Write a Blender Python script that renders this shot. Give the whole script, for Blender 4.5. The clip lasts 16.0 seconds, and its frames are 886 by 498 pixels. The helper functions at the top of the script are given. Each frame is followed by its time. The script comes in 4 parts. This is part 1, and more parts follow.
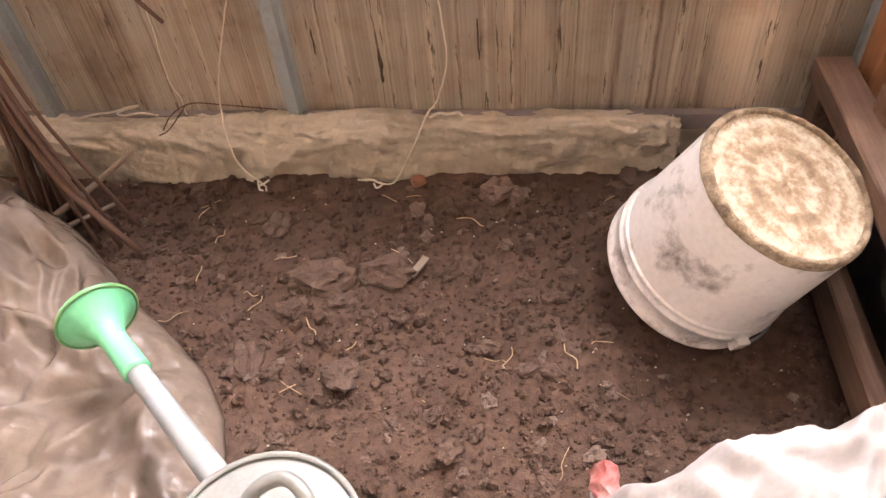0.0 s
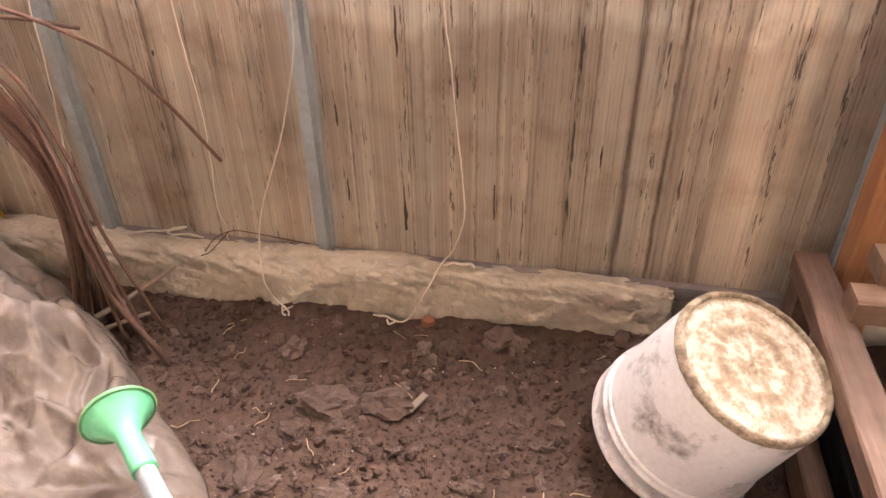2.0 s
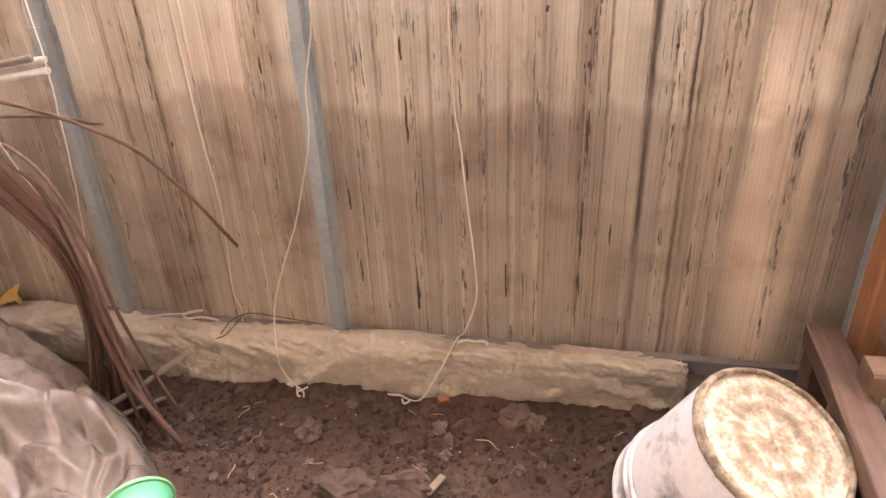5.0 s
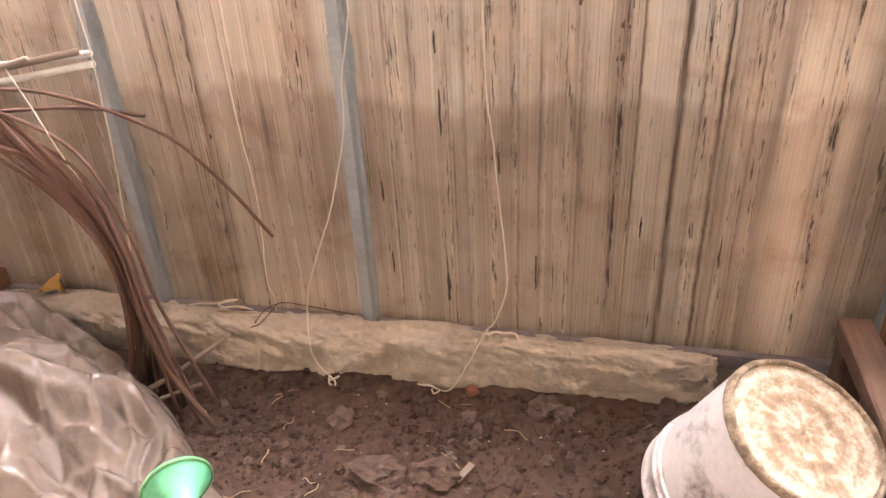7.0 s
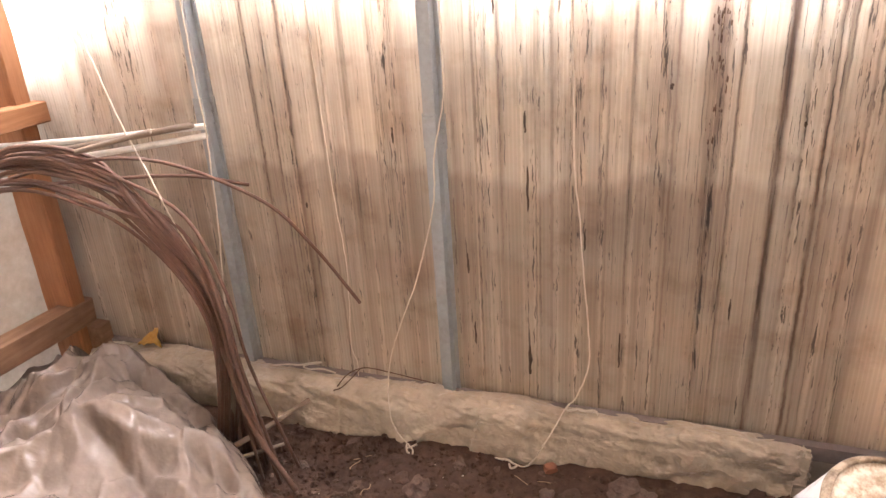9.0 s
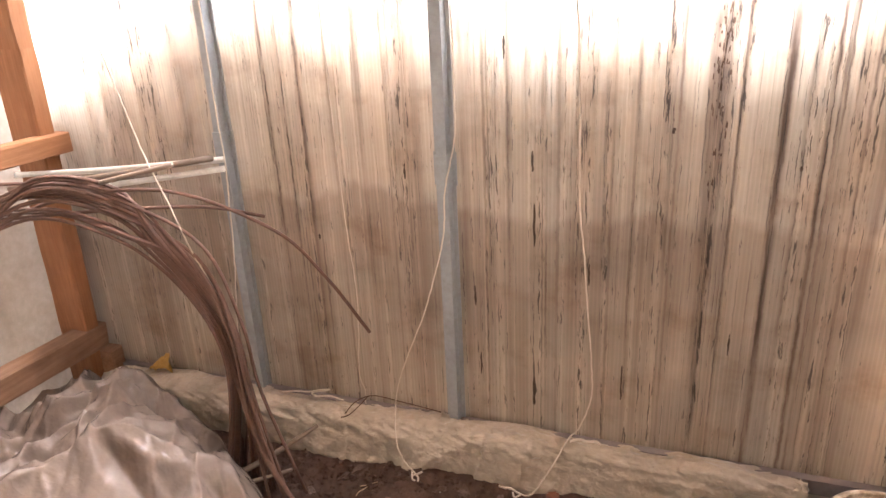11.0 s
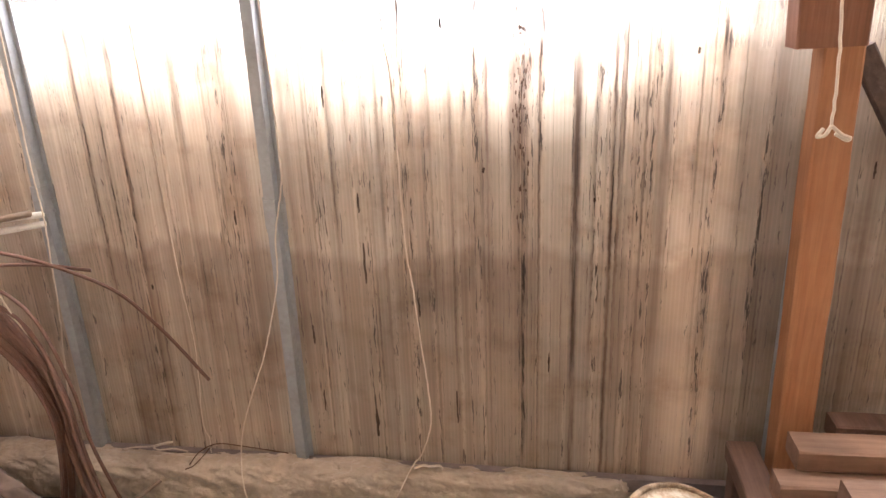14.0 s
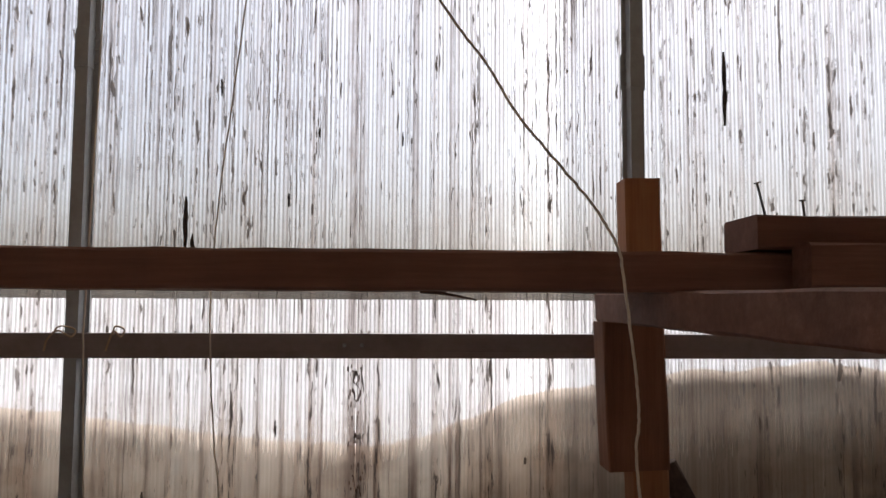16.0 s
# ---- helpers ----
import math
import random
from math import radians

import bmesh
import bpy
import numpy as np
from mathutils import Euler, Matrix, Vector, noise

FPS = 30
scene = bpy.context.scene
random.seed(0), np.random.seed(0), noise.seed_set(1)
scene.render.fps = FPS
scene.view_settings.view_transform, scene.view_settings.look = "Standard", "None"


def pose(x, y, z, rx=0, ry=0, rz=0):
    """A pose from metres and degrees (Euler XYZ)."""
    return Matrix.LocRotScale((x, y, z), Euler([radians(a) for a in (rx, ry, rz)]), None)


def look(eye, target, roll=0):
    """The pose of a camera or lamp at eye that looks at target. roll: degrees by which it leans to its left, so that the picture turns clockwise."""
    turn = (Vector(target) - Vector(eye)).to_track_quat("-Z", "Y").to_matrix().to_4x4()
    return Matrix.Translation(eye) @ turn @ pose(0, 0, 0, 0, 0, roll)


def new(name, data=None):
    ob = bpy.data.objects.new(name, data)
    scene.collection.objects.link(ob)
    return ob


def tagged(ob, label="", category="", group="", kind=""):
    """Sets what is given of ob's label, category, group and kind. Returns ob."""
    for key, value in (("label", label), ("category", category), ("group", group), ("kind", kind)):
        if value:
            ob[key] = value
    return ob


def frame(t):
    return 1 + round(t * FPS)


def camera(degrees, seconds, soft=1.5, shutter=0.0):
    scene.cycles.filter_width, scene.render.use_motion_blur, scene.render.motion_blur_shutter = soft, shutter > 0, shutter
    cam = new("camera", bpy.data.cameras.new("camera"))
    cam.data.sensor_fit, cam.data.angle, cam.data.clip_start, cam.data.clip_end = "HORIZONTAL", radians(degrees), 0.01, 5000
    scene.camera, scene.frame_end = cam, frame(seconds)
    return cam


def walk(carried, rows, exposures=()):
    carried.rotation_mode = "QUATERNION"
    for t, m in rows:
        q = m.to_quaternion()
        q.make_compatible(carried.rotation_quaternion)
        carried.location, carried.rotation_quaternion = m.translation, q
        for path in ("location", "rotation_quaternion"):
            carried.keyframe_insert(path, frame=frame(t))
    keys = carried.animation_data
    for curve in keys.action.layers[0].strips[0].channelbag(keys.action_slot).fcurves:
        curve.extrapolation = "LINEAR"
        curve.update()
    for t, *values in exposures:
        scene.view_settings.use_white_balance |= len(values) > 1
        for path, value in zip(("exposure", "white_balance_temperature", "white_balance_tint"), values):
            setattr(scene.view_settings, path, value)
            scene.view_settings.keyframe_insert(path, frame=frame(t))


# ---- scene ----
cam = camera(62.9, 16.0)
EXPOSURES = [(0,4.0,6150,12),(3,4.25,6000,12),(9,4.2,5950,12),(12.5,3.9,5950,12),(14.5,3.7,6050,12),(15,3.2,5950,11),(15.5,1.5,5850,9),(16,0.7,6150,10)]
PATH = [
    (0, (-0.006, -0.172, 0.991), (-0.253, 1.2, -0.443), -6.2),
    (0.5, (0.011, -0.18, 0.995), (-0.3, 1.182, -0.436), -7.0),
    (1, (0.038, -0.196, 1.031), (-0.173, 1.207, -0.378), -1.7),
    (1.5, (0.044, -0.219, 1.064), (-0.276, 1.272, -0.229), -2.1),
    (2, (0.048, -0.249, 1.084), (-0.291, 1.353, -0.065), -1.1),
    (2.5, (0.053, -0.258, 1.088), (-0.29, 1.423, 0.061), -2.5),
    (3, (0.052, -0.259, 1.112), (-0.319, 1.459, 0.158), -3.1),
    (3.5, (0.049, -0.258, 1.121), (-0.351, 1.456, 0.172), -3.6),
    (4, (0.034, -0.254, 1.129), (-0.34, 1.452, 0.154), -2.3),
    (6.5, (0.036, -0.259, 1.111), (-0.341, 1.431, 0.11), -3.6),
    (7, (0.026, -0.285, 1.116), (-0.409, 1.396, 0.124), -3.2),
    (7.5, (0.035, -0.289, 1.114), (-0.412, 1.397, 0.135), -2.9),
    (8, (0.023, -0.291, 1.106), (-0.454, 1.4, 0.15), -2.6),
    (8.5, (0.013, -0.296, 1.115), (-0.521, 1.403, 0.204), -1.1),
    (9, (0.01, -0.306, 1.143), (-0.635, 1.4, 0.321), -3.8),
    (11.5, (0.006, -0.357, 1.181), (-0.643, 1.377, 0.424), -2.8),
    (12, (0.015, -0.339, 1.174), (-0.634, 1.383, 0.391), -3.1),
    (12.5, (-0.011, -0.341, 1.186), (-0.758, 1.338, 0.395), -3.7),
    (13, (-0.003, -0.359, 1.195), (-0.755, 1.322, 0.416), -4.6),
    (13.5, (0.026, -0.398, 1.202), (-0.561, 1.358, 0.446), -3.5),
    (14, (0.106, -0.394, 1.212), (-0.201, 1.46, 0.527), -2.3),
    (14.5, (0.109, -0.387, 1.205), (-0.106, 1.466, 0.483), -0.4),
    (15, (0.118, -0.385, 1.264), (0.063, 1.557, 0.792), -0.1),
    (15.5, (0.128, -0.387, 1.325), (0.177, 1.607, 1.183), 0.1),
    (16, (0.129, -0.383, 1.402), (0.23, 1.609, 1.539), 0.3),
]
walk(cam, [(t, look(eye, target, roll)) for t, eye, target, roll in PATH], EXPOSURES)

# ---- world and light ----
SUN_ELEV, SUN_AZ = 58.0, 28.0
world = bpy.data.worlds.new("sky_world")
scene.world = world
world.use_nodes = True
wn = world.node_tree
sky = wn.nodes.new("ShaderNodeTexSky")
sky.sky_type = "NISHITA"
sky.sun_disc = False
sky.sun_elevation = radians(SUN_ELEV)
sky.sun_rotation = radians(SUN_AZ)
sky.dust_density = 6.0
sky.ozone_density = 0.6
haze = wn.nodes.new("ShaderNodeHueSaturation")
haze.inputs["Saturation"].default_value = 0.45
wn.links.new(sky.outputs[0], haze.inputs["Color"])
wn.links.new(haze.outputs[0], wn.nodes["Background"].inputs[0])
wn.nodes["Background"].inputs[1].default_value = 0.15

sun_data = bpy.data.lights.new("sun", "SUN")
sun_data.energy, sun_data.angle, sun_data.color = 1.2, radians(40), (1.0, 0.95, 0.88)
sun = new("sun", sun_data)
el, az = radians(SUN_ELEV), radians(SUN_AZ)
sun.matrix_world = look((4 * math.cos(el) * math.sin(az), 4 * math.cos(el) * math.cos(az), 4 * math.sin(el)), (0, 0, 0))


# ---- node helpers ----
def material(name):
    m = bpy.data.materials.new(name)
    m.use_nodes = True
    t = m.node_tree
    return m, t, t.nodes["Principled BSDF"], t.nodes["Material Output"]


def node(t, kind, **values):
    n = t.nodes.new(kind)
    for key, value in values.items():
        if key == "op":
            n.operation = value
        elif key == "blend":
            n.data_type, n.blend_type = "RGBA", value
        else:
            n.inputs[key.replace("_", " ")].default_value = value
    return n


def coords(t, sx=1, sy=1, sz=1, space="Object"):
    c = t.nodes.new("ShaderNodeTexCoord")
    m = t.nodes.new("ShaderNodeMapping")
    m.inputs["Scale"].default_value = (sx, sy, sz)
    t.links.new(c.outputs[space], m.inputs["Vector"])
    return m.outputs[0]


def noise_tex(t, vec, scale, detail=5, rough=0.6):
    n = node(t, "ShaderNodeTexNoise", Scale=scale, Detail=detail, Roughness=rough)
    t.links.new(vec, n.inputs["Vector"])
    return n.outputs["Fac"]


def ramp(t, fac, stops):
    r = t.nodes.new("ShaderNodeValToRGB")
    e = r.color_ramp.elements
    e.remove(e[1])
    e[0].position = stops[0][0]
    for k, (pos, col) in enumerate(stops):
        el = e[0] if k == 0 else e.new(pos)
        el.color = (*col, 1) if isinstance(col, tuple) else (col, col, col, 1)
    t.links.new(fac, r.inputs[0])
    return r.outputs[0]


def mix(t, a, b, fac, blend="MIX"):
    n = t.nodes.new("ShaderNodeMix")
    n.data_type, n.blend_type = "RGBA", blend
    for sock, v in ((n.inputs[0], fac), (n.inputs[6], a), (n.inputs[7], b)):
        if isinstance(v, (int, float)):
            sock.default_value = v
        elif isinstance(v, tuple):
            sock.default_value = (*v, 1)
        else:
            t.links.new(v, sock)
    return n.outputs[2]


def maths(t, op, a, b=0.0):
    n = node(t, "ShaderNodeMath", op=op)
    for sock, v in ((n.inputs[0], a), (n.inputs[1], b)):
        if isinstance(v, (int, float)):
            sock.default_value = v
        else:
            t.links.new(v, sock)
    return n.outputs[0]


def bump(t, bsdf, height, strength=0.4, distance=0.01):
    b = node(t, "ShaderNodeBump", Strength=strength, Distance=distance)
    t.links.new(height, b.inputs["Height"])
    t.links.new(b.outputs[0], bsdf.inputs["Normal"])


def soil_material():
    m, t, p, _ = material("damp_soil")
    v = coords(t)
    a, b, c = noise_tex(t, v, 5, 6), noise_tex(t, v, 55, 6, 0.7), noise_tex(t, v, 260, 3, 0.7)
    col = ramp(t, a, [(0.3, (0.070, 0.041, 0.029)), (0.52, (0.090, 0.053, 0.038)), (0.75, (0.120, 0.075, 0.056))])
    col = mix(t, col, ramp(t, b, [(0.3, 0.55), (0.7, 1.25)]), 0.75, "MULTIPLY")
    fleck = ramp(t, noise_tex(t, v, 150, 2, 0.5), [(0.735, 0.0), (0.765, 1.0)])
    col = mix(t, col, (0.34, 0.25, 0.17), fleck)
    t.links.new(col, p.inputs["Base Color"])
    p.inputs["Roughness"].default_value = 0.95
    p.inputs["Specular IOR Level"].default_value = 0.2
    bump(t, p, maths(t, "ADD", b, maths(t, "MULTIPLY", c, 0.8)), 0.6, 0.007)
    return m


def clod_material():
    m, t, p, _ = material("dry_clod")
    v = coords(t)
    info = t.nodes.new("ShaderNodeObjectInfo")
    b = noise_tex(t, v, 2.2, 6, 0.7)
    col = ramp(t, info.outputs["Random"], [(0.0, (0.085, 0.050, 0.035)), (0.6, (0.115, 0.069, 0.050)), (0.85, (0.15, 0.099, 0.077)), (1.0, (0.19, 0.140, 0.114))])
    col = mix(t, col, ramp(t, b, [(0.3, 0.6), (0.7, 1.25)]), 0.8, "MULTIPLY")
    t.links.new(col, p.inputs["Base Color"])
    p.inputs["Roughness"].default_value = 0.95
    bump(t, p, b, 0.5, 0.06)
    return m


def wood_material(name, dark, mid, light, along="X", dirt=0.3, rough=0.75):
    m, t, p, _ = material(name)
    s = {"X": (1.5, 28, 28), "Z": (28, 28, 1.5), "Y": (28, 1.5, 28)}[along]
    v = coords(t, *s)
    g = noise_tex(t, v, 2.2, 7, 0.65)
    w = noise_tex(t, coords(t), 7, 5, 0.6)
    fine = noise_tex(t, coords(t, *(3 * c for c in s)), 3.0, 3, 0.6)
    col = ramp(t, g, [(0.28, dark), (0.5, mid), (0.72, light)])
    col = mix(t, col, ramp(t, w, [(0.35, 0.55), (0.65, 1.1)]), dirt, "MULTIPLY")
    col = mix(t, col, ramp(t, fine, [(0.3, 0.8), (0.7, 1.1)]), 0.45, "MULTIPLY")
    t.links.new(col, p.inputs["Base Color"])
    p.inputs["Roughness"].default_value = rough
    p.inputs["Specular IOR Level"].default_value = 0.25
    bump(t, p, g, 0.35, 0.004)
    return m


def plastic_sheet_material(name, tint, opacity, rough, dirt, sheer=0.35, relief=0.55):
    m, t, p, out = material(name)
    v = coords(t)
    a, b = noise_tex(t, v, 6, 6, 0.6), noise_tex(t, v, 45, 4, 0.6)
    col = mix(t, tint, dirt, ramp(t, a, [(0.42, 0.0), (0.72, 0.85)]))
    col = mix(t, col, ramp(t, b, [(0.3, 0.8), (0.7, 1.1)]), 0.6, "MULTIPLY")
    t.links.new(col, p.inputs["Base Color"])
    p.inputs["Roughness"].default_value = rough
    p.inputs["Specular IOR Level"].default_value = 0.45
    crease = maths(t, "ABSOLUTE", maths(t, "SUBTRACT", noise_tex(t, coords(t, 1.0, 0.6, 1.0), 17, 3, 0.5), 0.5))
    crease2 = maths(t, "ABSOLUTE", maths(t, "SUBTRACT", noise_tex(t, coords(t, 0.7, 1.2, 1.0), 34, 2, 0.5), 0.5))
    crease = maths(t, "ADD", crease, maths(t, "MULTIPLY", crease2, 0.55))
    bump(t, p, maths(t, "ADD", maths(t, "MULTIPLY", crease, -1.6), maths(t, "MULTIPLY", b, 0.15)), relief, 0.016)
    tl = t.nodes.new("ShaderNodeBsdfTranslucent")
    t.links.new(col, tl.inputs[0])
    tr = t.nodes.new("ShaderNodeBsdfTransparent")
    tr.inputs[0].default_value = (*tint, 1)
    m1, m2 = t.nodes.new("ShaderNodeMixShader"), t.nodes.new("ShaderNodeMixShader")
    m1.inputs[0].default_value = sheer
    t.links.new(p.outputs[0], m1.inputs[1])
    t.links.new(tl.outputs[0], m1.inputs[2])
    m2.inputs[0].default_value = opacity
    t.links.new(tr.outputs[0], m2.inputs[1])
    t.links.new(m1.outputs[0], m2.inputs[2])
    t.links.new(m2.outputs[0], out.inputs[0])
    return m


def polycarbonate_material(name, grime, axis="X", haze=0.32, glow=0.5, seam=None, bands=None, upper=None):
    """Twin-wall sheet: upright flutes, a dusty film, long run-down streaks of dirt and painted bank shade."""
    m, t, p, out = material(name)
    flat = (lambda a, c: (a, 0.01, c)) if axis == "X" else (lambda a, c: (0.01, a, c))
    sep = t.nodes.new("ShaderNodeSeparateXYZ")
    t.links.new(coords(t), sep.inputs[0])
    along = sep.outputs[0 if axis == "X" else 1]
    # a slight waver for the run-down lines
    waver = maths(t, "MULTIPLY", maths(t, "SUBTRACT", noise_tex(t, coords(t, *flat(30, 34)), 1.0, 3, 0.6), 0.5), 0.0075)

    def run(a, c, detail, rough):
        vec = t.nodes.new("ShaderNodeCombineXYZ")
        t.links.new(maths(t, "MULTIPLY", maths(t, "ADD", along, waver), a), vec.inputs[0])
        t.links.new(maths(t, "MULTIPLY", sep.outputs[2], c), vec.inputs[2])
        return noise_tex(t, vec.outputs[0], 1.0, detail, rough)

    wide, streak = run(9, 0.2, 3, 0.55), run(44, 0.5, 4, 0.6)
    thin, hair = run(190, 0.7, 2, 0.5), run(330, 0.8, 2, 0.5)
    broken, dash = run(120, 16, 4, 0.7), run(150, 14, 4, 0.7)
    cloud = noise_tex(t, coords(t), 3.4, 4, 0.5)
    patchy = ramp(t, noise_tex(t, coords(t, *flat(9, 2.6)), 1.0, 4, 0.6), [(0.42, 0.0), (0.6, 1.0)])
    wave = maths(t, "SINE", maths(t, "MULTIPLY", along, 2 * math.pi / 0.0085))
    flute = ramp(t, maths(t, "ADD", maths(t, "MULTIPLY", wave, 0.5), 0.5), [(0.0, 1.0), (0.3, 0.35), (0.8, 0.0)])
    col = ramp(t, wide, [(0.33, (0.66, 0.55, 0.44)), (0.5, (0.82, 0.72, 0.59)), (0.68, (0.90, 0.82, 0.70))])
    line = ramp(t, streak, [(0.50, 0.0), (0.60, 0.45), (0.74, 1.0)])
    col = mix(t, col, (0.25, 0.155, 0.10), maths(t, "MULTIPLY", maths(t, "MULTIPLY", line, ramp(t, noise_tex(t, coords(t, *flat(22, 5)), 1.0, 4, 0.6), [(0.35, 0.3), (0.6, 1.0)])), 0.48 * grime))
    line2 = maths(t, "MULTIPLY", ramp(t, thin, [(0.60, 0.0), (0.68, 1.0)]), patchy)
    col = mix(t, col, (0.17, 0.105, 0.075), maths(t, "MULTIPLY", line2, 0.5 * grime))
    line3 = maths(t, "MULTIPLY", ramp(t, hair, [(0.615, 0.0), (0.66, 1.0)]), ramp(t, broken, [(0.46, 0.0), (0.54, 1.0)]))
    mould = ramp(t, maths(t, "MULTIPLY", dash, maths(t, "ADD", streak, 0.52)), [(0.63, 0.0), (0.665, 1.0)])
    mould = maths(t, "MAXIMUM", mould, line3)
    if seam is not None:
        off = maths(t, "ABSOLUTE", maths(t, "SUBTRACT", maths(t, "ADD", along, maths(t, "MULTIPLY", waver, 2.0)), seam - 0.004))
        band = maths(t, "MULTIPLY", ramp(t, off, [(0.008, 1.0), (0.026, 0.0)]), ramp(t, noise_tex(t, coords(t, *flat(60, 9)), 1.0, 5, 0.7), [(0.36, 0.25), (0.56, 1.0)]))
        band = maths(t, "MULTIPLY", band, ramp(t, sep.outputs[2], [(0.55, 0.35), (0.95, 1.0)]))
        col = mix(t, col, (0.16, 0.10, 0.075), maths(t, "MULTIPLY", band, 0.8))
        line = maths(t, "MAXIMUM", line, band)
    # broad brown run-down bands at their places along the sheet
    if bands:
        place = maths(t, "ADD", along, waver)
        spot = maths(t, "MULTIPLY", maths(t, "ADD", place, 1.1), 1 / 1.7)
        uneven = ramp(t, noise_tex(t, coords(t, *flat(40, 4)), 1.0, 5, 0.65), [(0.32, 0.35), (0.54, 1.0)])
        for k in range(0, len(bands), 4):
            chunk = bands[k:k + 4]
            start, span = chunk[0][0] - 0.03, chunk[-1][0] - chunk[0][0] + 0.06
            stops = []
            for bx, half, strength in chunk:
                stops += [((bx - half - start) / span, 0.0), ((bx - half * 0.3 - start) / span, min(1.0, 1.1 * strength)), ((bx + half * 0.4 - start) / span, strength), ((bx + half - start) / span, 0.0)]
            local = maths(t, "MULTIPLY", maths(t, "SUBTRACT", place, start), 1 / span)
            run_down = maths(t, "MULTIPLY", ramp(t, local, stops), uneven)
            col = mix(t, col, (0.13, 0.07, 0.042), run_down)
            line = maths(t, "MAXIMUM", line, run_down)
        # lighter and darker stretches along the sheet, multiplied into its colour
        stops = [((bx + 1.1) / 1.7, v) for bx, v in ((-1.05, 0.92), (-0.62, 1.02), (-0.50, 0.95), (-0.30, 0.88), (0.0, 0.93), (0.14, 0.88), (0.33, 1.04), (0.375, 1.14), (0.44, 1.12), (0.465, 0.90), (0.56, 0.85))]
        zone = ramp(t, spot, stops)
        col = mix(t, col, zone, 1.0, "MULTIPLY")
    smudge = ramp(t, noise_tex(t, coords(t, *flat(6, 8)), 1.0, 5, 0.6), [(0.42, (1.12, 1.12, 1.12)), (0.54, (1.06, 1.05, 1.03)), (0.68, (0.78, 0.71, 0.65))])
    col = mix(t, col, smudge, 0.8, "MULTIPLY")
    # shade of the bank behind, painted in scalloped bands, sharp above and thinning below
    if bands:
        for level, wide, deep, amount in ((0.655, 1.7, 0.32, 0.58), (0.45, 2.6, 0.13, 0.25), (0.90, 2.2, 0.12, 0.18)):
            edge = maths(t, "MULTIPLY", maths(t, "SUBTRACT", noise_tex(t, coords(t, *flat(wide * 2.2, 0.6 + level)), 1.0, 4, 0.55), 0.5), 0.26)
            below = maths(t, "ADD", maths(t, "SUBTRACT", level, sep.outputs[2]), edge)
            bank_shade = ramp(t, maths(t, "ADD", maths(t, "MULTIPLY", below, 1.0), 0.05), [(0.04, 0.0), (0.065, 1.0), (0.065 + deep * 0.5, 0.75), (0.065 + deep, 0.25), (0.065 + deep * 2.2, 0.0)])
            col = mix(t, col, (0.60, 0.53, 0.48), maths(t, "MULTIPLY", bank_shade, amount), "MULTIPLY")
    col = mix(t, col, (0.045, 0.032, 0.025), maths(t, "MULTIPLY", mould, 0.9 * grime))
    col = mix(t, col, ramp(t, cloud, [(0.35, 0.86), (0.65, 1.06)]), 0.85, "MULTIPLY")
    t.links.new(col, p.inputs["Base Color"])
    p.inputs["Roughness"].default_value = 0.45
    p.inputs["Specular IOR Level"].default_value = 0.3
    tl = t.nodes.new("ShaderNodeBsdfTranslucent")
    t.links.new(mix(t, col, (0.95, 0.95, 0.97), 0.12), tl.inputs[0])
    tr = t.nodes.new("ShaderNodeBsdfTransparent")
    # flutes are kept fainter low down, stronger where the sky backs the sheet
    clear = mix(t, (0.97, 0.97, 0.99), (0.66, 0.65, 0.65), flute if upper is None else maths(t, "MULTIPLY", flute, ramp(t, maths(t, "MULTIPLY", sep.outputs[2], 0.4), [(0.40, 0.2), (0.54, 1.0)])))
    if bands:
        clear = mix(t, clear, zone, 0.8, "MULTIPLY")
    # streaks and haze drop with height so the sky shows brighter through the sheet
    height_fade = ramp(t, maths(t, "MULTIPLY", sep.outputs[2], 0.4), [(0.41, 1.0), (0.49, 0.32)])
    line = maths(t, "MULTIPLY", line, height_fade)
    clear = mix(t, clear, smudge, maths(t, "MULTIPLY", height_fade, 0.5 * grime), "MULTIPLY")
    clear = mix(t, clear, (0.34, 0.195, 0.12), maths(t, "MULTIPLY", line, 0.6 * grime))
    clear = mix(t, clear, (0.12, 0.09, 0.075), maths(t, "MULTIPLY", maths(t, "MAXIMUM", line2, mould), 0.9 * grime))
    t.links.new(clear, tr.inputs[0])
    m1, m2 = t.nodes.new("ShaderNodeMixShader"), t.nodes.new("ShaderNodeMixShader")
    m1.inputs[0].default_value = glow
    t.links.new(p.outputs[0], m1.inputs[1])
    t.links.new(tl.outputs[0], m1.inputs[2])
    # base opacity falls to upper with height, letting more sky light through
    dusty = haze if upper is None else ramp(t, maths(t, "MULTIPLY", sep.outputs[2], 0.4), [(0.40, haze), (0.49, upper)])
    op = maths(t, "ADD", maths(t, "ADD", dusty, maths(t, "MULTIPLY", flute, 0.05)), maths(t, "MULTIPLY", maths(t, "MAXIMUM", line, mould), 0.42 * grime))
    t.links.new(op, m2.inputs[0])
    t.links.new(tr.outputs[0], m2.inputs[1])
    t.links.new(m1.outputs[0], m2.inputs[2])
    t.links.new(m2.outputs[0], out.inputs[0])
    return m


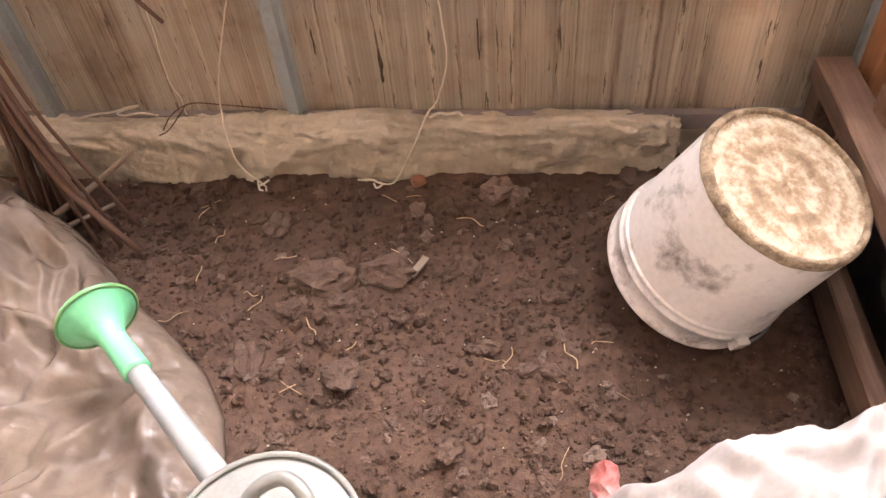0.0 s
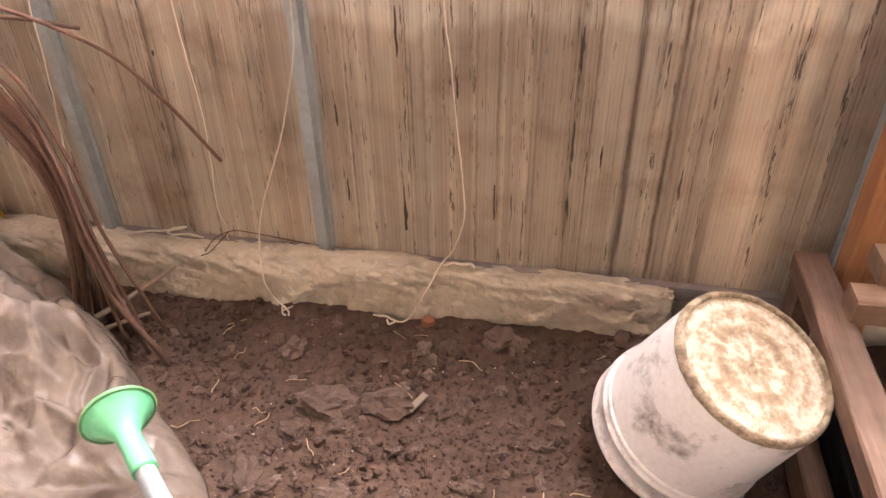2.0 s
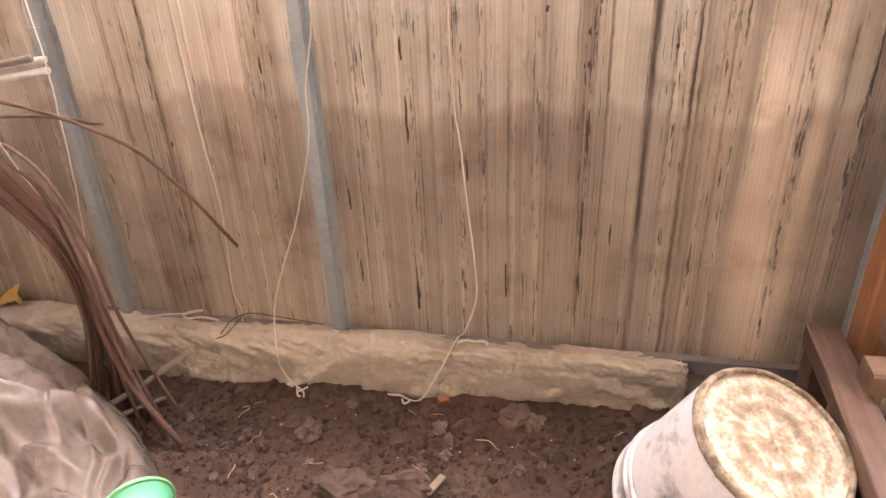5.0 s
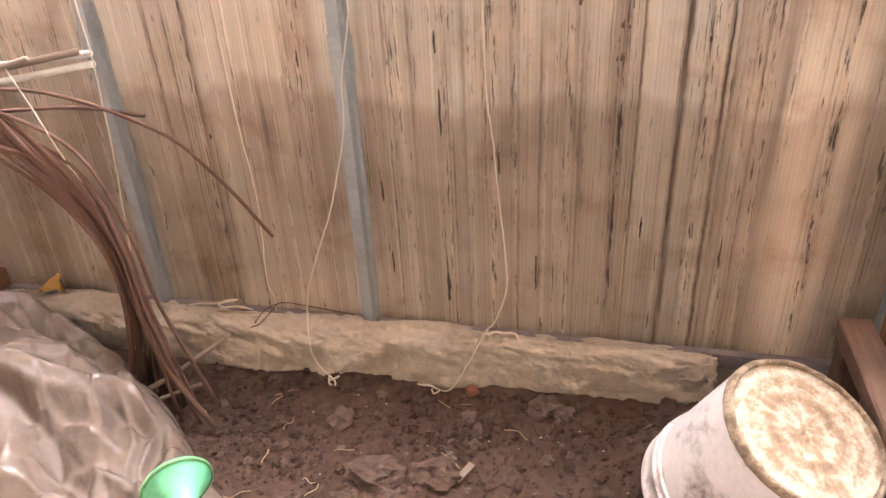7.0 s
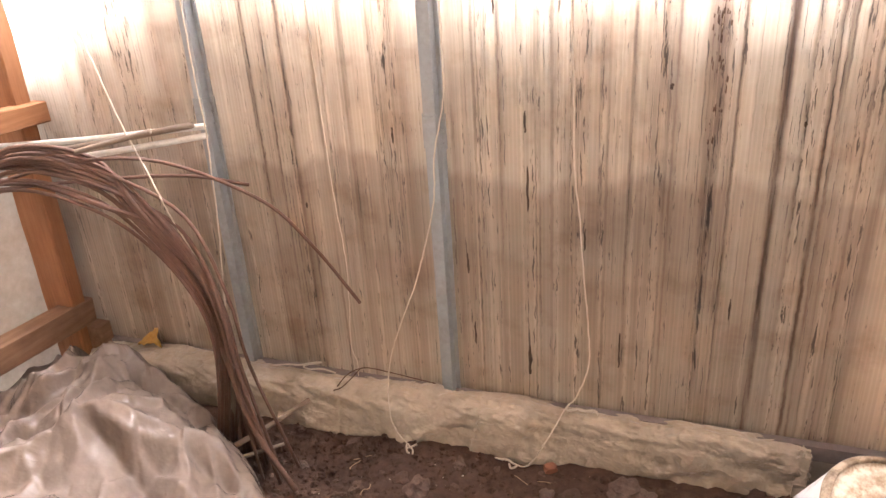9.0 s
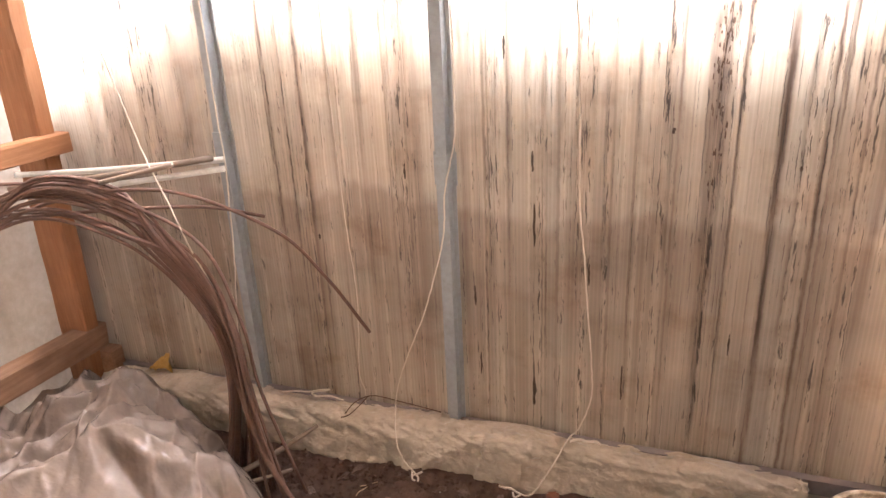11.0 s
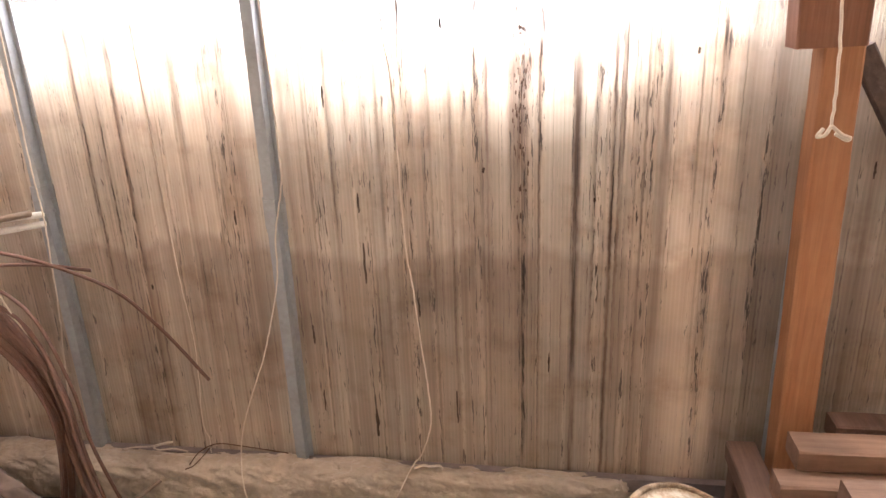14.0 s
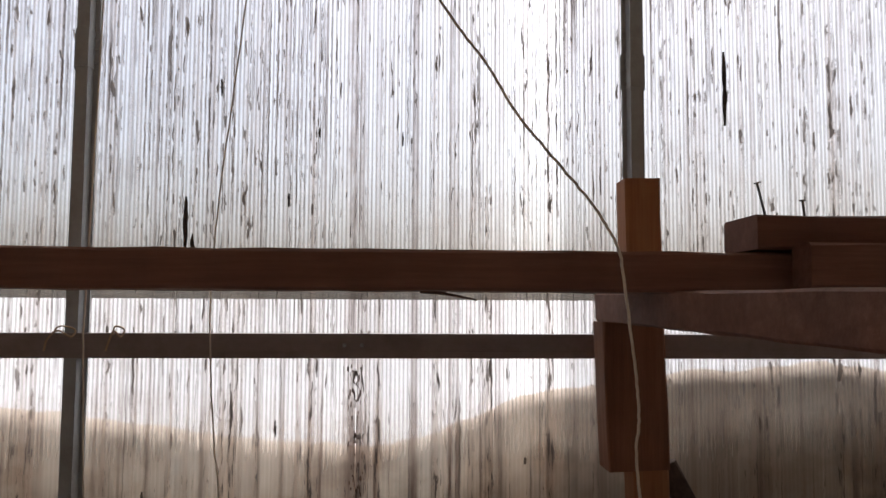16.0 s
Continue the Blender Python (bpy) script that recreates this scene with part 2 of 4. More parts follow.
def plain_material(name, col, rough=0.6, metal=0.0, stain=None, amount=0.5, scale=9, relief=0.2, low=0.48, high=0.66):
    m, t, p, _ = material(name)
    v = coords(t)
    a, b = noise_tex(t, v, scale, 7, 0.68), noise_tex(t, v, scale * 7, 4, 0.6)
    c = mix(t, col, stain or tuple(0.5 * k for k in col), maths(t, "MULTIPLY", ramp(t, a, [(low, 0.0), (high, 1.0)]), amount))
    c = mix(t, c, ramp(t, b, [(0.3, 0.82), (0.7, 1.1)]), 0.5, "MULTIPLY")
    t.links.new(c, p.inputs["Base Color"])
    p.inputs["Roughness"].default_value = rough
    p.inputs["Metallic"].default_value = metal
    bump(t, p, b, relief, 0.004)
    return m


SOIL = soil_material()
CLOD = clod_material()
# centre, half width and strength of the brown bands
BANDS = [(-0.95, 0.007, 0.6), (-0.91, 0.004, 0.5), (-0.863, 0.007, 0.65), (-0.79, 0.005, 0.55), (-0.75, 0.003, 0.5), (-0.718, 0.007, 0.6), (-0.653, 0.004, 0.5), (-0.58, 0.004, 0.4), (-0.479, 0.005, 0.55),
         (-0.431, 0.004, 0.55), (-0.377, 0.006, 0.55), (-0.271, 0.006, 0.55), (-0.16, 0.004, 0.5), (-0.115, 0.006, 0.55), (-0.038, 0.004, 0.65), (0.07, 0.005, 0.45), (0.147, 0.011, 0.85), (0.183, 0.004, 0.5), (0.220, 0.006, 0.85), (0.234, 0.005, 0.7),
         (0.282, 0.004, 0.45), (0.32, 0.014, 0.5), (0.475, 0.008, 0.4), (0.53, 0.014, 0.4), (0.72, 0.008, 0.6), (0.86, 0.008, 0.6), (0.95, 0.005, 0.6), (1.06, 0.009, 0.5)]
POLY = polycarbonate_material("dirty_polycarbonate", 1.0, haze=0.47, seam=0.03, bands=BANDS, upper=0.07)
# sheets for the unseen walls and roof, opacity set to dim the inside
POLY_END = polycarbonate_material("dense_polycarbonate", 0.4, "Y", haze=0.90, glow=0.15)
POLY_ROOF = polycarbonate_material("roof_polycarbonate", 0.4, haze=0.91, glow=0.15)
ORANGE = wood_material("orange_pine", (0.26, 0.112, 0.048), (0.31, 0.142, 0.064), (0.355, 0.172, 0.082), "Z", 0.35)
ORANGE_Y = wood_material("orange_pine_rail", (0.26, 0.112, 0.048), (0.31, 0.142, 0.064), (0.355, 0.172, 0.082), "Y", 0.35)
DUSTRAIL = wood_material("dusty_pine_rail", (0.20, 0.105, 0.058), (0.26, 0.148, 0.088), (0.31, 0.19, 0.122), "Y", 0.6)
BEAM = wood_material("brown_timber", (0.13, 0.062, 0.042), (0.17, 0.083, 0.055), (0.21, 0.108, 0.072), "X", 0.5)
GREYWOOD = wood_material("weathered_board", (0.10, 0.058, 0.040), (0.145, 0.086, 0.060), (0.195, 0.122, 0.088), "Y", 0.75)
DULLSTEEL = plain_material("dull_brownish_steel", (0.22, 0.185, 0.18), 0.5, 0.2, (0.15, 0.11, 0.095), 0.6, 10, 0.08)
DARKBOARD = wood_material("dark_weathered_board", (0.06, 0.042, 0.034), (0.085, 0.06, 0.05), (0.12, 0.085, 0.07), "Y", 0.6)
DARKPOST = wood_material("brown_post_timber", (0.15, 0.066, 0.036), (0.195, 0.088, 0.048), (0.235, 0.115, 0.066), "Z", 0.4)
PALE = wood_material("pale_sawn_timber", (0.15, 0.086, 0.056), (0.205, 0.122, 0.080), (0.25, 0.155, 0.105), "X", 0.7)
ZINC = plain_material("galvanised_steel", (0.30, 0.32, 0.335), 0.55, 0.2, (0.22, 0.215, 0.20), 0.6, 12, 0.08)
FABRIC = plastic_sheet_material("dusty_film_wrap", (0.50, 0.425, 0.34), 1.0, 0.34, (0.33, 0.265, 0.195), 0.10, 0.8)
FILM = plastic_sheet_material("brown_tinted_film", (0.345, 0.27, 0.222), 0.66, 0.14, (0.30, 0.225, 0.175), 0.34, 0.45)
ENDFILM = plastic_sheet_material("milky_film", (0.70, 0.63, 0.56), 0.46, 0.5, (0.50, 0.43, 0.37), 0.5)
BUCKET = plain_material("grimy_white_plastic", (0.66, 0.615, 0.605), 0.5, 0, (0.17, 0.135, 0.12), 0.9, 13, 0.1, 0.52, 0.68)


def muddy_base():
    """Cream plastic with mud dried on in blotchy rings."""
    m, t, p, _ = material("muddy_bucket_base")
    v = coords(t)
    ln = node(t, "ShaderNodeVectorMath", op="LENGTH")
    t.links.new(v, ln.inputs[0])
    big, fine = noise_tex(t, v, 26, 6, 0.7), noise_tex(t, v, 90, 5, 0.7)
    ring = maths(t, "SINE", maths(t, "MULTIPLY", maths(t, "ADD", ln.outputs["Value"], maths(t, "MULTIPLY", big, 0.03)), 190))
    wet = maths(t, "ADD", maths(t, "ADD", maths(t, "MULTIPLY", ring, 0.06), big), maths(t, "MULTIPLY", maths(t, "SUBTRACT", fine, 0.5), 0.6))
    belt = ramp(t, maths(t, "MULTIPLY", ln.outputs["Value"], 8.0), [(0.0, 0.03), (0.12, 0.10), (0.22, 0.02), (0.34, 0.06), (0.50, 0.14), (0.64, 0.07), (0.80, 0.0)])
    wet = maths(t, "ADD", wet, maths(t, "SUBTRACT", belt, 0.02))
    col = mix(t, (0.43, 0.37, 0.285), (0.25, 0.175, 0.11), ramp(t, wet, [(0.38, 0.0), (0.60, 1.0)]))
    col = mix(t, col, (0.17, 0.11, 0.065), ramp(t, wet, [(0.62, 0.0), (0.76, 1.0)]))
    t.links.new(col, p.inputs["Base Color"])
    p.inputs["Roughness"].default_value = 0.8
    bump(t, p, wet, 0.5, 0.004)
    return m


BASE = muddy_base()
MUD = plain_material("dried_mud", (0.34, 0.26, 0.18), 0.95, 0, (0.13, 0.085, 0.05), 0.85, 42, 0.9, 0.42, 0.58)
GREEN = plain_material("mint_green_plastic", (0.16, 0.52, 0.28), 0.4, 0, (0.17, 0.42, 0.23), 0.4, 14, 0.05)
CANWHITE = plain_material("chipped_white_enamel", (0.22, 0.22, 0.21), 0.4, 0.1, (0.15, 0.16, 0.15), 0.55, 16, 0.12, 0.55, 0.68)
RUST = plain_material("rusty_rod", (0.125, 0.064, 0.042), 0.75, 0.15, (0.075, 0.045, 0.035), 0.7, 40, 0.5)
STICK = plain_material("grey_stick", (0.22, 0.165, 0.125), 0.85, 0, (0.2, 0.15, 0.11), 0.6, 30, 0.4)
WHITEROD = plain_material("white_plastic_tube", (0.72, 0.70, 0.66), 0.5, 0, (0.42, 0.36, 0.3), 0.5, 20, 0.1)
TWINE = plain_material("white_twine", (0.58, 0.51, 0.42), 0.85, 0, (0.45, 0.37, 0.29), 0.5, 60, 0.5)
SACK = plain_material("white_woven_sack", (0.35, 0.325, 0.32), 0.5, 0, (0.29, 0.25, 0.22), 0.55, 7, 0.25, 0.5, 0.75)
REDPRINT = plain_material("faded_red_print", (0.38, 0.11, 0.10), 0.6, 0, (0.6, 0.42, 0.40), 0.6, 22, 0.2)
BLACK = plain_material("black_film", (0.012, 0.011, 0.012), 0.55, 0, (0.03, 0.026, 0.024), 0.5, 12, 0.3)
LEAF = plain_material("dry_yellow_leaf", (0.50, 0.30, 0.07), 0.8, 0, (0.33, 0.17, 0.04), 0.6, 60, 0.4)
STRAW = plain_material("pale_straw", (0.42, 0.30, 0.19), 0.9, 0, (0.25, 0.16, 0.1), 0.5, 60, 0.3)
STAIN = plain_material("black_mould_streak", (0.05, 0.036, 0.028), 0.9, 0, (0.13, 0.09, 0.065), 0.7, 70, 0.3)
BANK = plain_material("earth_bank", (0.52, 0.43, 0.34), 0.95, 0, (0.41, 0.33, 0.255), 0.6, 5, 0.6)
STEEL = plain_material("nail_steel", (0.16, 0.14, 0.13), 0.6, 0.6, (0.1, 0.06, 0.04), 0.6, 50, 0.2)


# ---- mesh helpers ----
def link_mesh(name, bm, mat, smooth=False):
    me = bpy.data.meshes.new(name)
    bm.normal_update()
    bm.to_mesh(me)
    bm.free()
    me.materials.append(mat)
    if smooth:
        for f in me.polygons:
            f.use_smooth = True
    return new(name, me)


def part(name, bm, mat, parent, label="", smooth=False):
    ob = link_mesh(name, bm, mat, smooth)
    ob.parent = parent
    if label:
        ob["label"] = label
    return ob


def thing(name, label, category, at=(0, 0, 0), group="", kind=""):
    e = new(name)
    e.location = at
    e.empty_display_size = 0.05
    bpy.context.view_layer.update()
    return tagged(e, label, category, group, kind)


def box(bm, x0, x1, y0, y1, z0, z1, m=None):
    vs = [bm.verts.new((x, y, z)) for z in (z0, z1) for x, y in ((x0, y0), (x1, y0), (x1, y1), (x0, y1))]
    for f in ((3, 2, 1, 0), (4, 5, 6, 7), (0, 1, 5, 4), (1, 2, 6, 5), (2, 3, 7, 6), (3, 0, 4, 7)):
        bm.faces.new([vs[i] for i in f])
    if m is not None:
        bmesh.ops.transform(bm, matrix=m, verts=vs)
    return vs


def timber_mesh(length, w, h, seed=0, bow=0.0, bevel=0.004, wob=0.0012):
    """A sawn length along +x with worn arrises, a slight bow and uneven faces."""
    rng = random.Random(seed)
    bm = bmesh.new()
    n = max(3, int(length / 0.07))
    b = bevel
    prof = [(-w / 2 + b, -h / 2), (w / 2 - b, -h / 2), (w / 2, -h / 2 + b), (w / 2, h / 2 - b), (w / 2 - b, h / 2), (-w / 2 + b, h / 2), (-w / 2, h / 2 - b), (-w / 2, -h / 2 + b)]
    rings = []
    for i in range(n + 1):
        u = i / n
        off = bow * math.sin(math.pi * u)
        end = 0.993 if i in (0, n) else 1.0
        rings.append([bm.verts.new((u * length, p * end + rng.uniform(-wob, wob), q * end + off + rng.uniform(-wob, wob))) for p, q in prof])
    for r0, r1 in zip(rings, rings[1:]):
        for k in range(8):
            bm.faces.new((r0[k], r0[(k + 1) % 8], r1[(k + 1) % 8], r1[k]))
    bm.faces.new(list(reversed(rings[0])))
    bm.faces.new(rings[-1])
    bmesh.ops.recalc_face_normals(bm, faces=bm.faces)
    return bm


def timber_at(bm, p0, p1, roll=0.0):
    """Lays a timber_mesh along p0 to p1."""
    d = (Vector(p1) - Vector(p0)).normalized()
    up = Vector((0, 0, 1)) if abs(d.z) < 0.95 else Vector((0, 1, 0))
    y = up.cross(d).normalized()
    z = d.cross(y)
    m = Matrix((d, y, z)).transposed().to_4x4()
    m = Matrix.Translation(p0) @ m @ Matrix.Rotation(radians(roll), 4, "X")
    bmesh.ops.transform(bm, matrix=m, verts=bm.verts)
    return bm


def timber(name, p0, p1, w, h, mat, label, category="timber", roll=0.0, seed=0, parent=None, bow=0.0, group=""):
    bm = timber_at(timber_mesh((Vector(p1) - Vector(p0)).length, w, h, seed, bow), p0, p1, roll)
    if parent is not None:
        return part(name, bm, mat, parent)
    return tagged(link_mesh(name, bm, mat), label, category, group)


def smooth_path(points, step=6):
    """A soft line through the points (Catmull-Rom)."""
    ps = [Vector(p) for p in points]
    ps = [2 * ps[0] - ps[1]] + ps + [2 * ps[-1] - ps[-2]]
    out = []
    for a, b, c, d in zip(ps, ps[1:], ps[2:], ps[3:]):
        for k in range(step):
            u = k / step
            out.append(0.5 * ((2 * b) + (c - a) * u + (2 * a - 5 * b + 4 * c - d) * u * u + (3 * b - a - 3 * c + d) * u ** 3))
    return out + [ps[-2]]


def tube(bm, points, r, sides=6, step=6, r1=None, wob=0.0, seed=0):
    rng = random.Random(seed)
    path = smooth_path(points, step) if len(points) > 2 else [Vector(p) for p in points]
    r1 = r if r1 is None else r1
    rings, ref = [], None
    for i, p in enumerate(path):
        d = (path[min(i + 1, len(path) - 1)] - path[max(i - 1, 0)]).normalized()
        if ref is None:
            ref = d.orthogonal().normalized()
        ref = (ref - d * ref.dot(d)).normalized()
        side = d.cross(ref)
        rad = r + (r1 - r) * i / max(1, len(path) - 1)
        q = p + Vector((rng.uniform(-wob, wob), rng.uniform(-wob, wob), rng.uniform(-wob, wob)))
        rings.append([bm.verts.new(q + rad * (math.cos(a) * ref + math.sin(a) * side)) for a in (2 * math.pi * k / sides for k in range(sides))])
    for r0, ra in zip(rings, rings[1:]):
        for k in range(sides):
            bm.faces.new((r0[k], r0[(k + 1) % sides], ra[(k + 1) % sides], ra[k]))
    bm.faces.new(list(reversed(rings[0])))
    bm.faces.new(rings[-1])
    return bm


def lathe(bm, profile, sides=48, m=None, close=False):
    """Turns (radius, height) pairs round the z axis."""
    rings = [[bm.verts.new((r * math.cos(2 * math.pi * k / sides), r * math.sin(2 * math.pi * k / sides), z)) for k in range(sides)] for r, z in profile]
    for r0, r1 in zip(rings, rings[1:]):
        for k in range(sides):
            bm.faces.new((r0[k], r0[(k + 1) % sides], r1[(k + 1) % sides], r1[k]))
    if close:
        bm.faces.new(list(reversed(rings[0])))
        bm.faces.new(rings[-1])
    if m is not None:
        bmesh.ops.transform(bm, matrix=m, verts=[v for r in rings for v in r])
    return bm


def grid(bm, nx, ny, place):
    vs = [[bm.verts.new(place(i / (nx - 1), j / (ny - 1))) for i in range(nx)] for j in range(ny)]
    for j in range(ny - 1):
        for i in range(nx - 1):
            bm.faces.new((vs[j][i], vs[j][i + 1], vs[j + 1][i + 1], vs[j + 1][i]))
    return bm


def fbm(x, y, z=0.0, octaves=4):
    return noise.fractal(Vector((x, y, z)), 0.9, 2.1, octaves)


def ease(a, b, v):
    u = min(1.0, max(0.0, (v - a) / (b - a)))
    return u * u * (3 - 2 * u)


# ---- the shell of the greenhouse ----
WALL = 1.092
LEFT, RIGHT, BACK, EAVE, RIDGE = -1.73, 2.4, -1.9, 2.25, 2.7
GROUND = -0.018


def soil_height(x, y):
    z = 0.014 * fbm(x * 3, y * 3) + 0.005 * fbm(x * 14, y * 14, 3.0) + 0.003 * fbm(x * 40, y * 40, 6.0, 2) + 0.003 * noise.noise(Vector((x * 60, y * 60, 0)))
    z += 0.002 * max(0.0, 0.5 - noise.voronoi(Vector((x * 24 + 2 * y, y * 27, 0.4)))[0][0]) + 0.006 * max(0.0, 0.45 - noise.voronoi(Vector((x * 52, y * 47, 3.4)))[0][0])
    z += 0.085 * math.exp(-((x - 0.19) ** 2 + (y - 0.83) ** 2) / 0.010)
    z -= 0.05 * ease(0.40, 0.56, x) * ease(1.0, 0.7, y)
    return z - 0.004 + GROUND


bm = bmesh.new()
grid(bm, 420, 300, lambda u, v: (lambda x, y: (x, y, soil_height(x, y)))(LEFT + 0.01 + u * 2.6, -0.75 + v * 1.84))
soil = tagged(link_mesh("ground", bm, SOIL, True), "dark brown loose crumbly garden soil of the greenhouse bed", "soil", kind="structure")

bm = bmesh.new()
grid(bm, 60, 60, lambda u, v: (-900 + 1800 * u, -900 + 1800 * v, -0.10))
tagged(link_mesh("ground_outside", bm, plain_material("pale_ground", (0.62, 0.61, 0.59), 0.95, 0, (0.56, 0.54, 0.51), 0.6, 0.8, 0.4)), "bare pale earth round and under the greenhouse", "ground", kind="structure")


def panel(name, label, pts, mat, thick):
    bm = bmesh.new()
    a = [bm.verts.new(p) for p in pts]
    f = bm.faces.new(a)
    f.normal_update()
    ext = bmesh.ops.extrude_face_region(bm, geom=[f])
    bmesh.ops.translate(bm, vec=thick, verts=[g for g in ext["geom"] if isinstance(g, bmesh.types.BMVert)])
    bmesh.ops.recalc_face_normals(bm, faces=bm.faces)
    ob = tagged(link_mesh(name, bm, mat), label, "wall panel", kind="structure")
    return ob


SEAM = 0.03
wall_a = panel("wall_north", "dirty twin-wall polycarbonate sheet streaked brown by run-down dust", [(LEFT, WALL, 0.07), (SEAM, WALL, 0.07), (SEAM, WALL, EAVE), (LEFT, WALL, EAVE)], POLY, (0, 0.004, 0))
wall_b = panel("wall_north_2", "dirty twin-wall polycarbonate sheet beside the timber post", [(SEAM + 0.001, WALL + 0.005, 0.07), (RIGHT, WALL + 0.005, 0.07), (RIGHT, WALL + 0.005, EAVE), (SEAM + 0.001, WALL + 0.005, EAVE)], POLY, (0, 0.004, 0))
wall_w = panel("wall_west", "milky polycarbonate end wall behind the timber frame", [(LEFT, WALL, 0.0), (LEFT, WALL, RIDGE), (LEFT, BACK, RIDGE), (LEFT, BACK, 0.0)], ENDFILM, (-0.004, 0, 0))
# east, south and roof sheets stay out of view and cut the light inside
panel("wall_east", "unseen dusty polycarbonate end wall, made dense to dim the inside", [(RIGHT, WALL, 0.0), (RIGHT, WALL, RIDGE), (RIGHT, BACK, RIDGE), (RIGHT, BACK, 0.0)], POLY_END, (0.004, 0, 0))
panel("wall_south", "unseen dusty polycarbonate long wall, made dense to dim the inside", [(LEFT, BACK, 0.0), (RIGHT, BACK, 0.0), (RIGHT, BACK, EAVE), (LEFT, BACK, EAVE)], POLY_ROOF, (0, -0.004, 0))
MIDY = (WALL + BACK) / 2
panel("roof_north", "unseen polycarbonate roof slope, made dense to dim the inside", [(LEFT, WALL, EAVE), (RIGHT, WALL, EAVE), (RIGHT, MIDY, RIDGE), (LEFT, MIDY, RIDGE)], POLY_ROOF, (0, 0, 0.004))
panel("roof_south", "unseen polycarbonate roof slope, made dense to dim the inside", [(LEFT, MIDY, RIDGE), (RIGHT, MIDY, RIDGE), (RIGHT, BACK, EAVE), (LEFT, BACK, EAVE)], POLY_ROOF, (0, 0, 0.004))


# earth heaped against the outside of the wall
def bank_top(x):
    return 1.125 + 0.045 * math.cos(3.2 * (x + 0.95)) + 0.085 * ease(0.10, 0.42, x) - 0.14 * ease(-1.12, -1.5, x) + 0.018 * fbm(x * 5, 4.0) + 0.008 * fbm(x * 22, 9.0)


bm = bmesh.new()


def bank_place(u, v):
    x = -3.2 + 7.0 * u
    top = bank_top(x)
    if v < 0.5:
        h = -0.1 + (top + 0.1) * v / 0.5
        lean = ease(0.56 + 0.05 * fbm(x * 3, 2.0) + 0.03 * fbm(x * 11, 6.0), 0.80, h)
        hollow = 0.5 + 0.5 * fbm(x * 4.5, h * 5.5, 3.0, 3)
        return (x, WALL + 0.019 + 0.018 * hollow + lean * (0.026 + 0.026 * hollow) + 0.010 * ease(0.85, 1.1, h), h)
    w = (v - 0.5) / 0.5
    return (x, WALL + 0.072 + 2.6 * w, top - 0.02 * w - (top + 0.14) * ease(0.0, 1.0, w) + 0.02 * fbm(x * 6, w * 12) * w)


grid(bm, 260, 60, bank_place)
tagged(link_mesh("earth_bank", bm, BANK, True), "brown earth heaped high against the outside of the sheet", "earth", kind="structure")
bm = bmesh.new()
grid(bm, 20, 60, lambda u, v: (LEFT - 0.03 - 1.2 * u, -3 + 4.0 * v, -0.1 + 0.80 * (1 - 0.6 * u) + 0.03 * fbm(v * 9, u * 4)))
tagged(link_mesh("earth_bank_west", bm, BANK, True), "brown earth heaped against the outside of the end wall", "earth", kind="structure")


# ---- steel frame ----
def hat_profile(bm, length, w=0.046, d=0.026):
    """A hat-section rail along +z, its flanges towards +y."""
    h = w / 2
    prof = [(-h, 0.0), (-h, -0.004), (-h * 0.62, -0.004), (-h * 0.5, -d), (h * 0.5, -d), (h * 0.62, -0.004), (h, -0.004), (h, 0.0)]
    lo = [bm.verts.new((x, y, 0)) for x, y in prof]
    hi = [bm.verts.new((x, y, length)) for x, y in prof]
    for k in range(8):
        bm.faces.new((lo[k], lo[(k + 1) % 8], hi[(k + 1) % 8], hi[k]))
    bm.faces.new(list(reversed(lo)))
    bm.faces.new(hi)
    bmesh.ops.recalc_face_normals(bm, faces=bm.faces)
    return bm


def screw_head(bm, x, y, z, r=0.0035):
    lathe(bm, [(0.0001, 0.002), (r, 0.001), (r, -0.002)], 8, pose(x, y, z, 90, 0, 0))


def rib(x, joints, group="ribs of the long wall"):
    e = thing("frame_rib", "grey galvanised hat-section steel rib standing against the sheet", "steel rib", (x, WALL - 0.002, 0.08), group)
    part("rail", hat_profile(bmesh.new(), EAVE - 0.08), ZINC, e)
    for z in joints:
        b = hat_profile(bmesh.new(), 0.075, 0.052, 0.030)
        bmesh.ops.translate(b, vec=(0, -0.0005, z - 0.08), verts=b.verts)
        part("sleeve", b, ZINC, e, "lapped steel joint sleeve with screws")
        for dx, dz in ((-0.018, 0.012), (0.018, 0.012), (-0.018, 0.04), (0.018, 0.04), (0.018, 0.062), (-0.018, 0.062)):
            s = bmesh.new()
            screw_head(s, dx, -0.007, z - 0.08 + dz)
            part("screw", s, ZINC, e)
    return e


rib(-1.081, (0.735,))
rib(-0.518, (0.706, 1.86))
rib(0.60, (1.84,))
rib(1.69, ())

purlin = thing("purlin", "grey galvanised steel rail running level along the wall", "steel rail", (LEFT, WALL - 0.029, 1.308))
b = bmesh.new()
box(b, 0.0, RIGHT - LEFT, -0.004, 0.022, -0.024, 0.024)
bmesh.ops.bevel(b, geom=b.edges[:], offset=0.004, segments=2)
part("rail", b, DULLSTEEL, purlin)
for z0, z1 in ((0.010, 0.0135), (-0.0135, -0.010)):
    b = bmesh.new()
    box(b, 0.0, RIGHT - LEFT, -0.0065, -0.002, z0, z1)
    bmesh.ops.bevel(b, geom=b.edges[:], offset=0.001, segments=1)
    part("lip", b, DULLSTEEL, purlin)
for sx in (0.009, 0.043):
    s = bmesh.new()
    screw_head(s, sx - LEFT, -0.005, 0.002, 0.004)
    part("screw", s, ZINC, purlin)

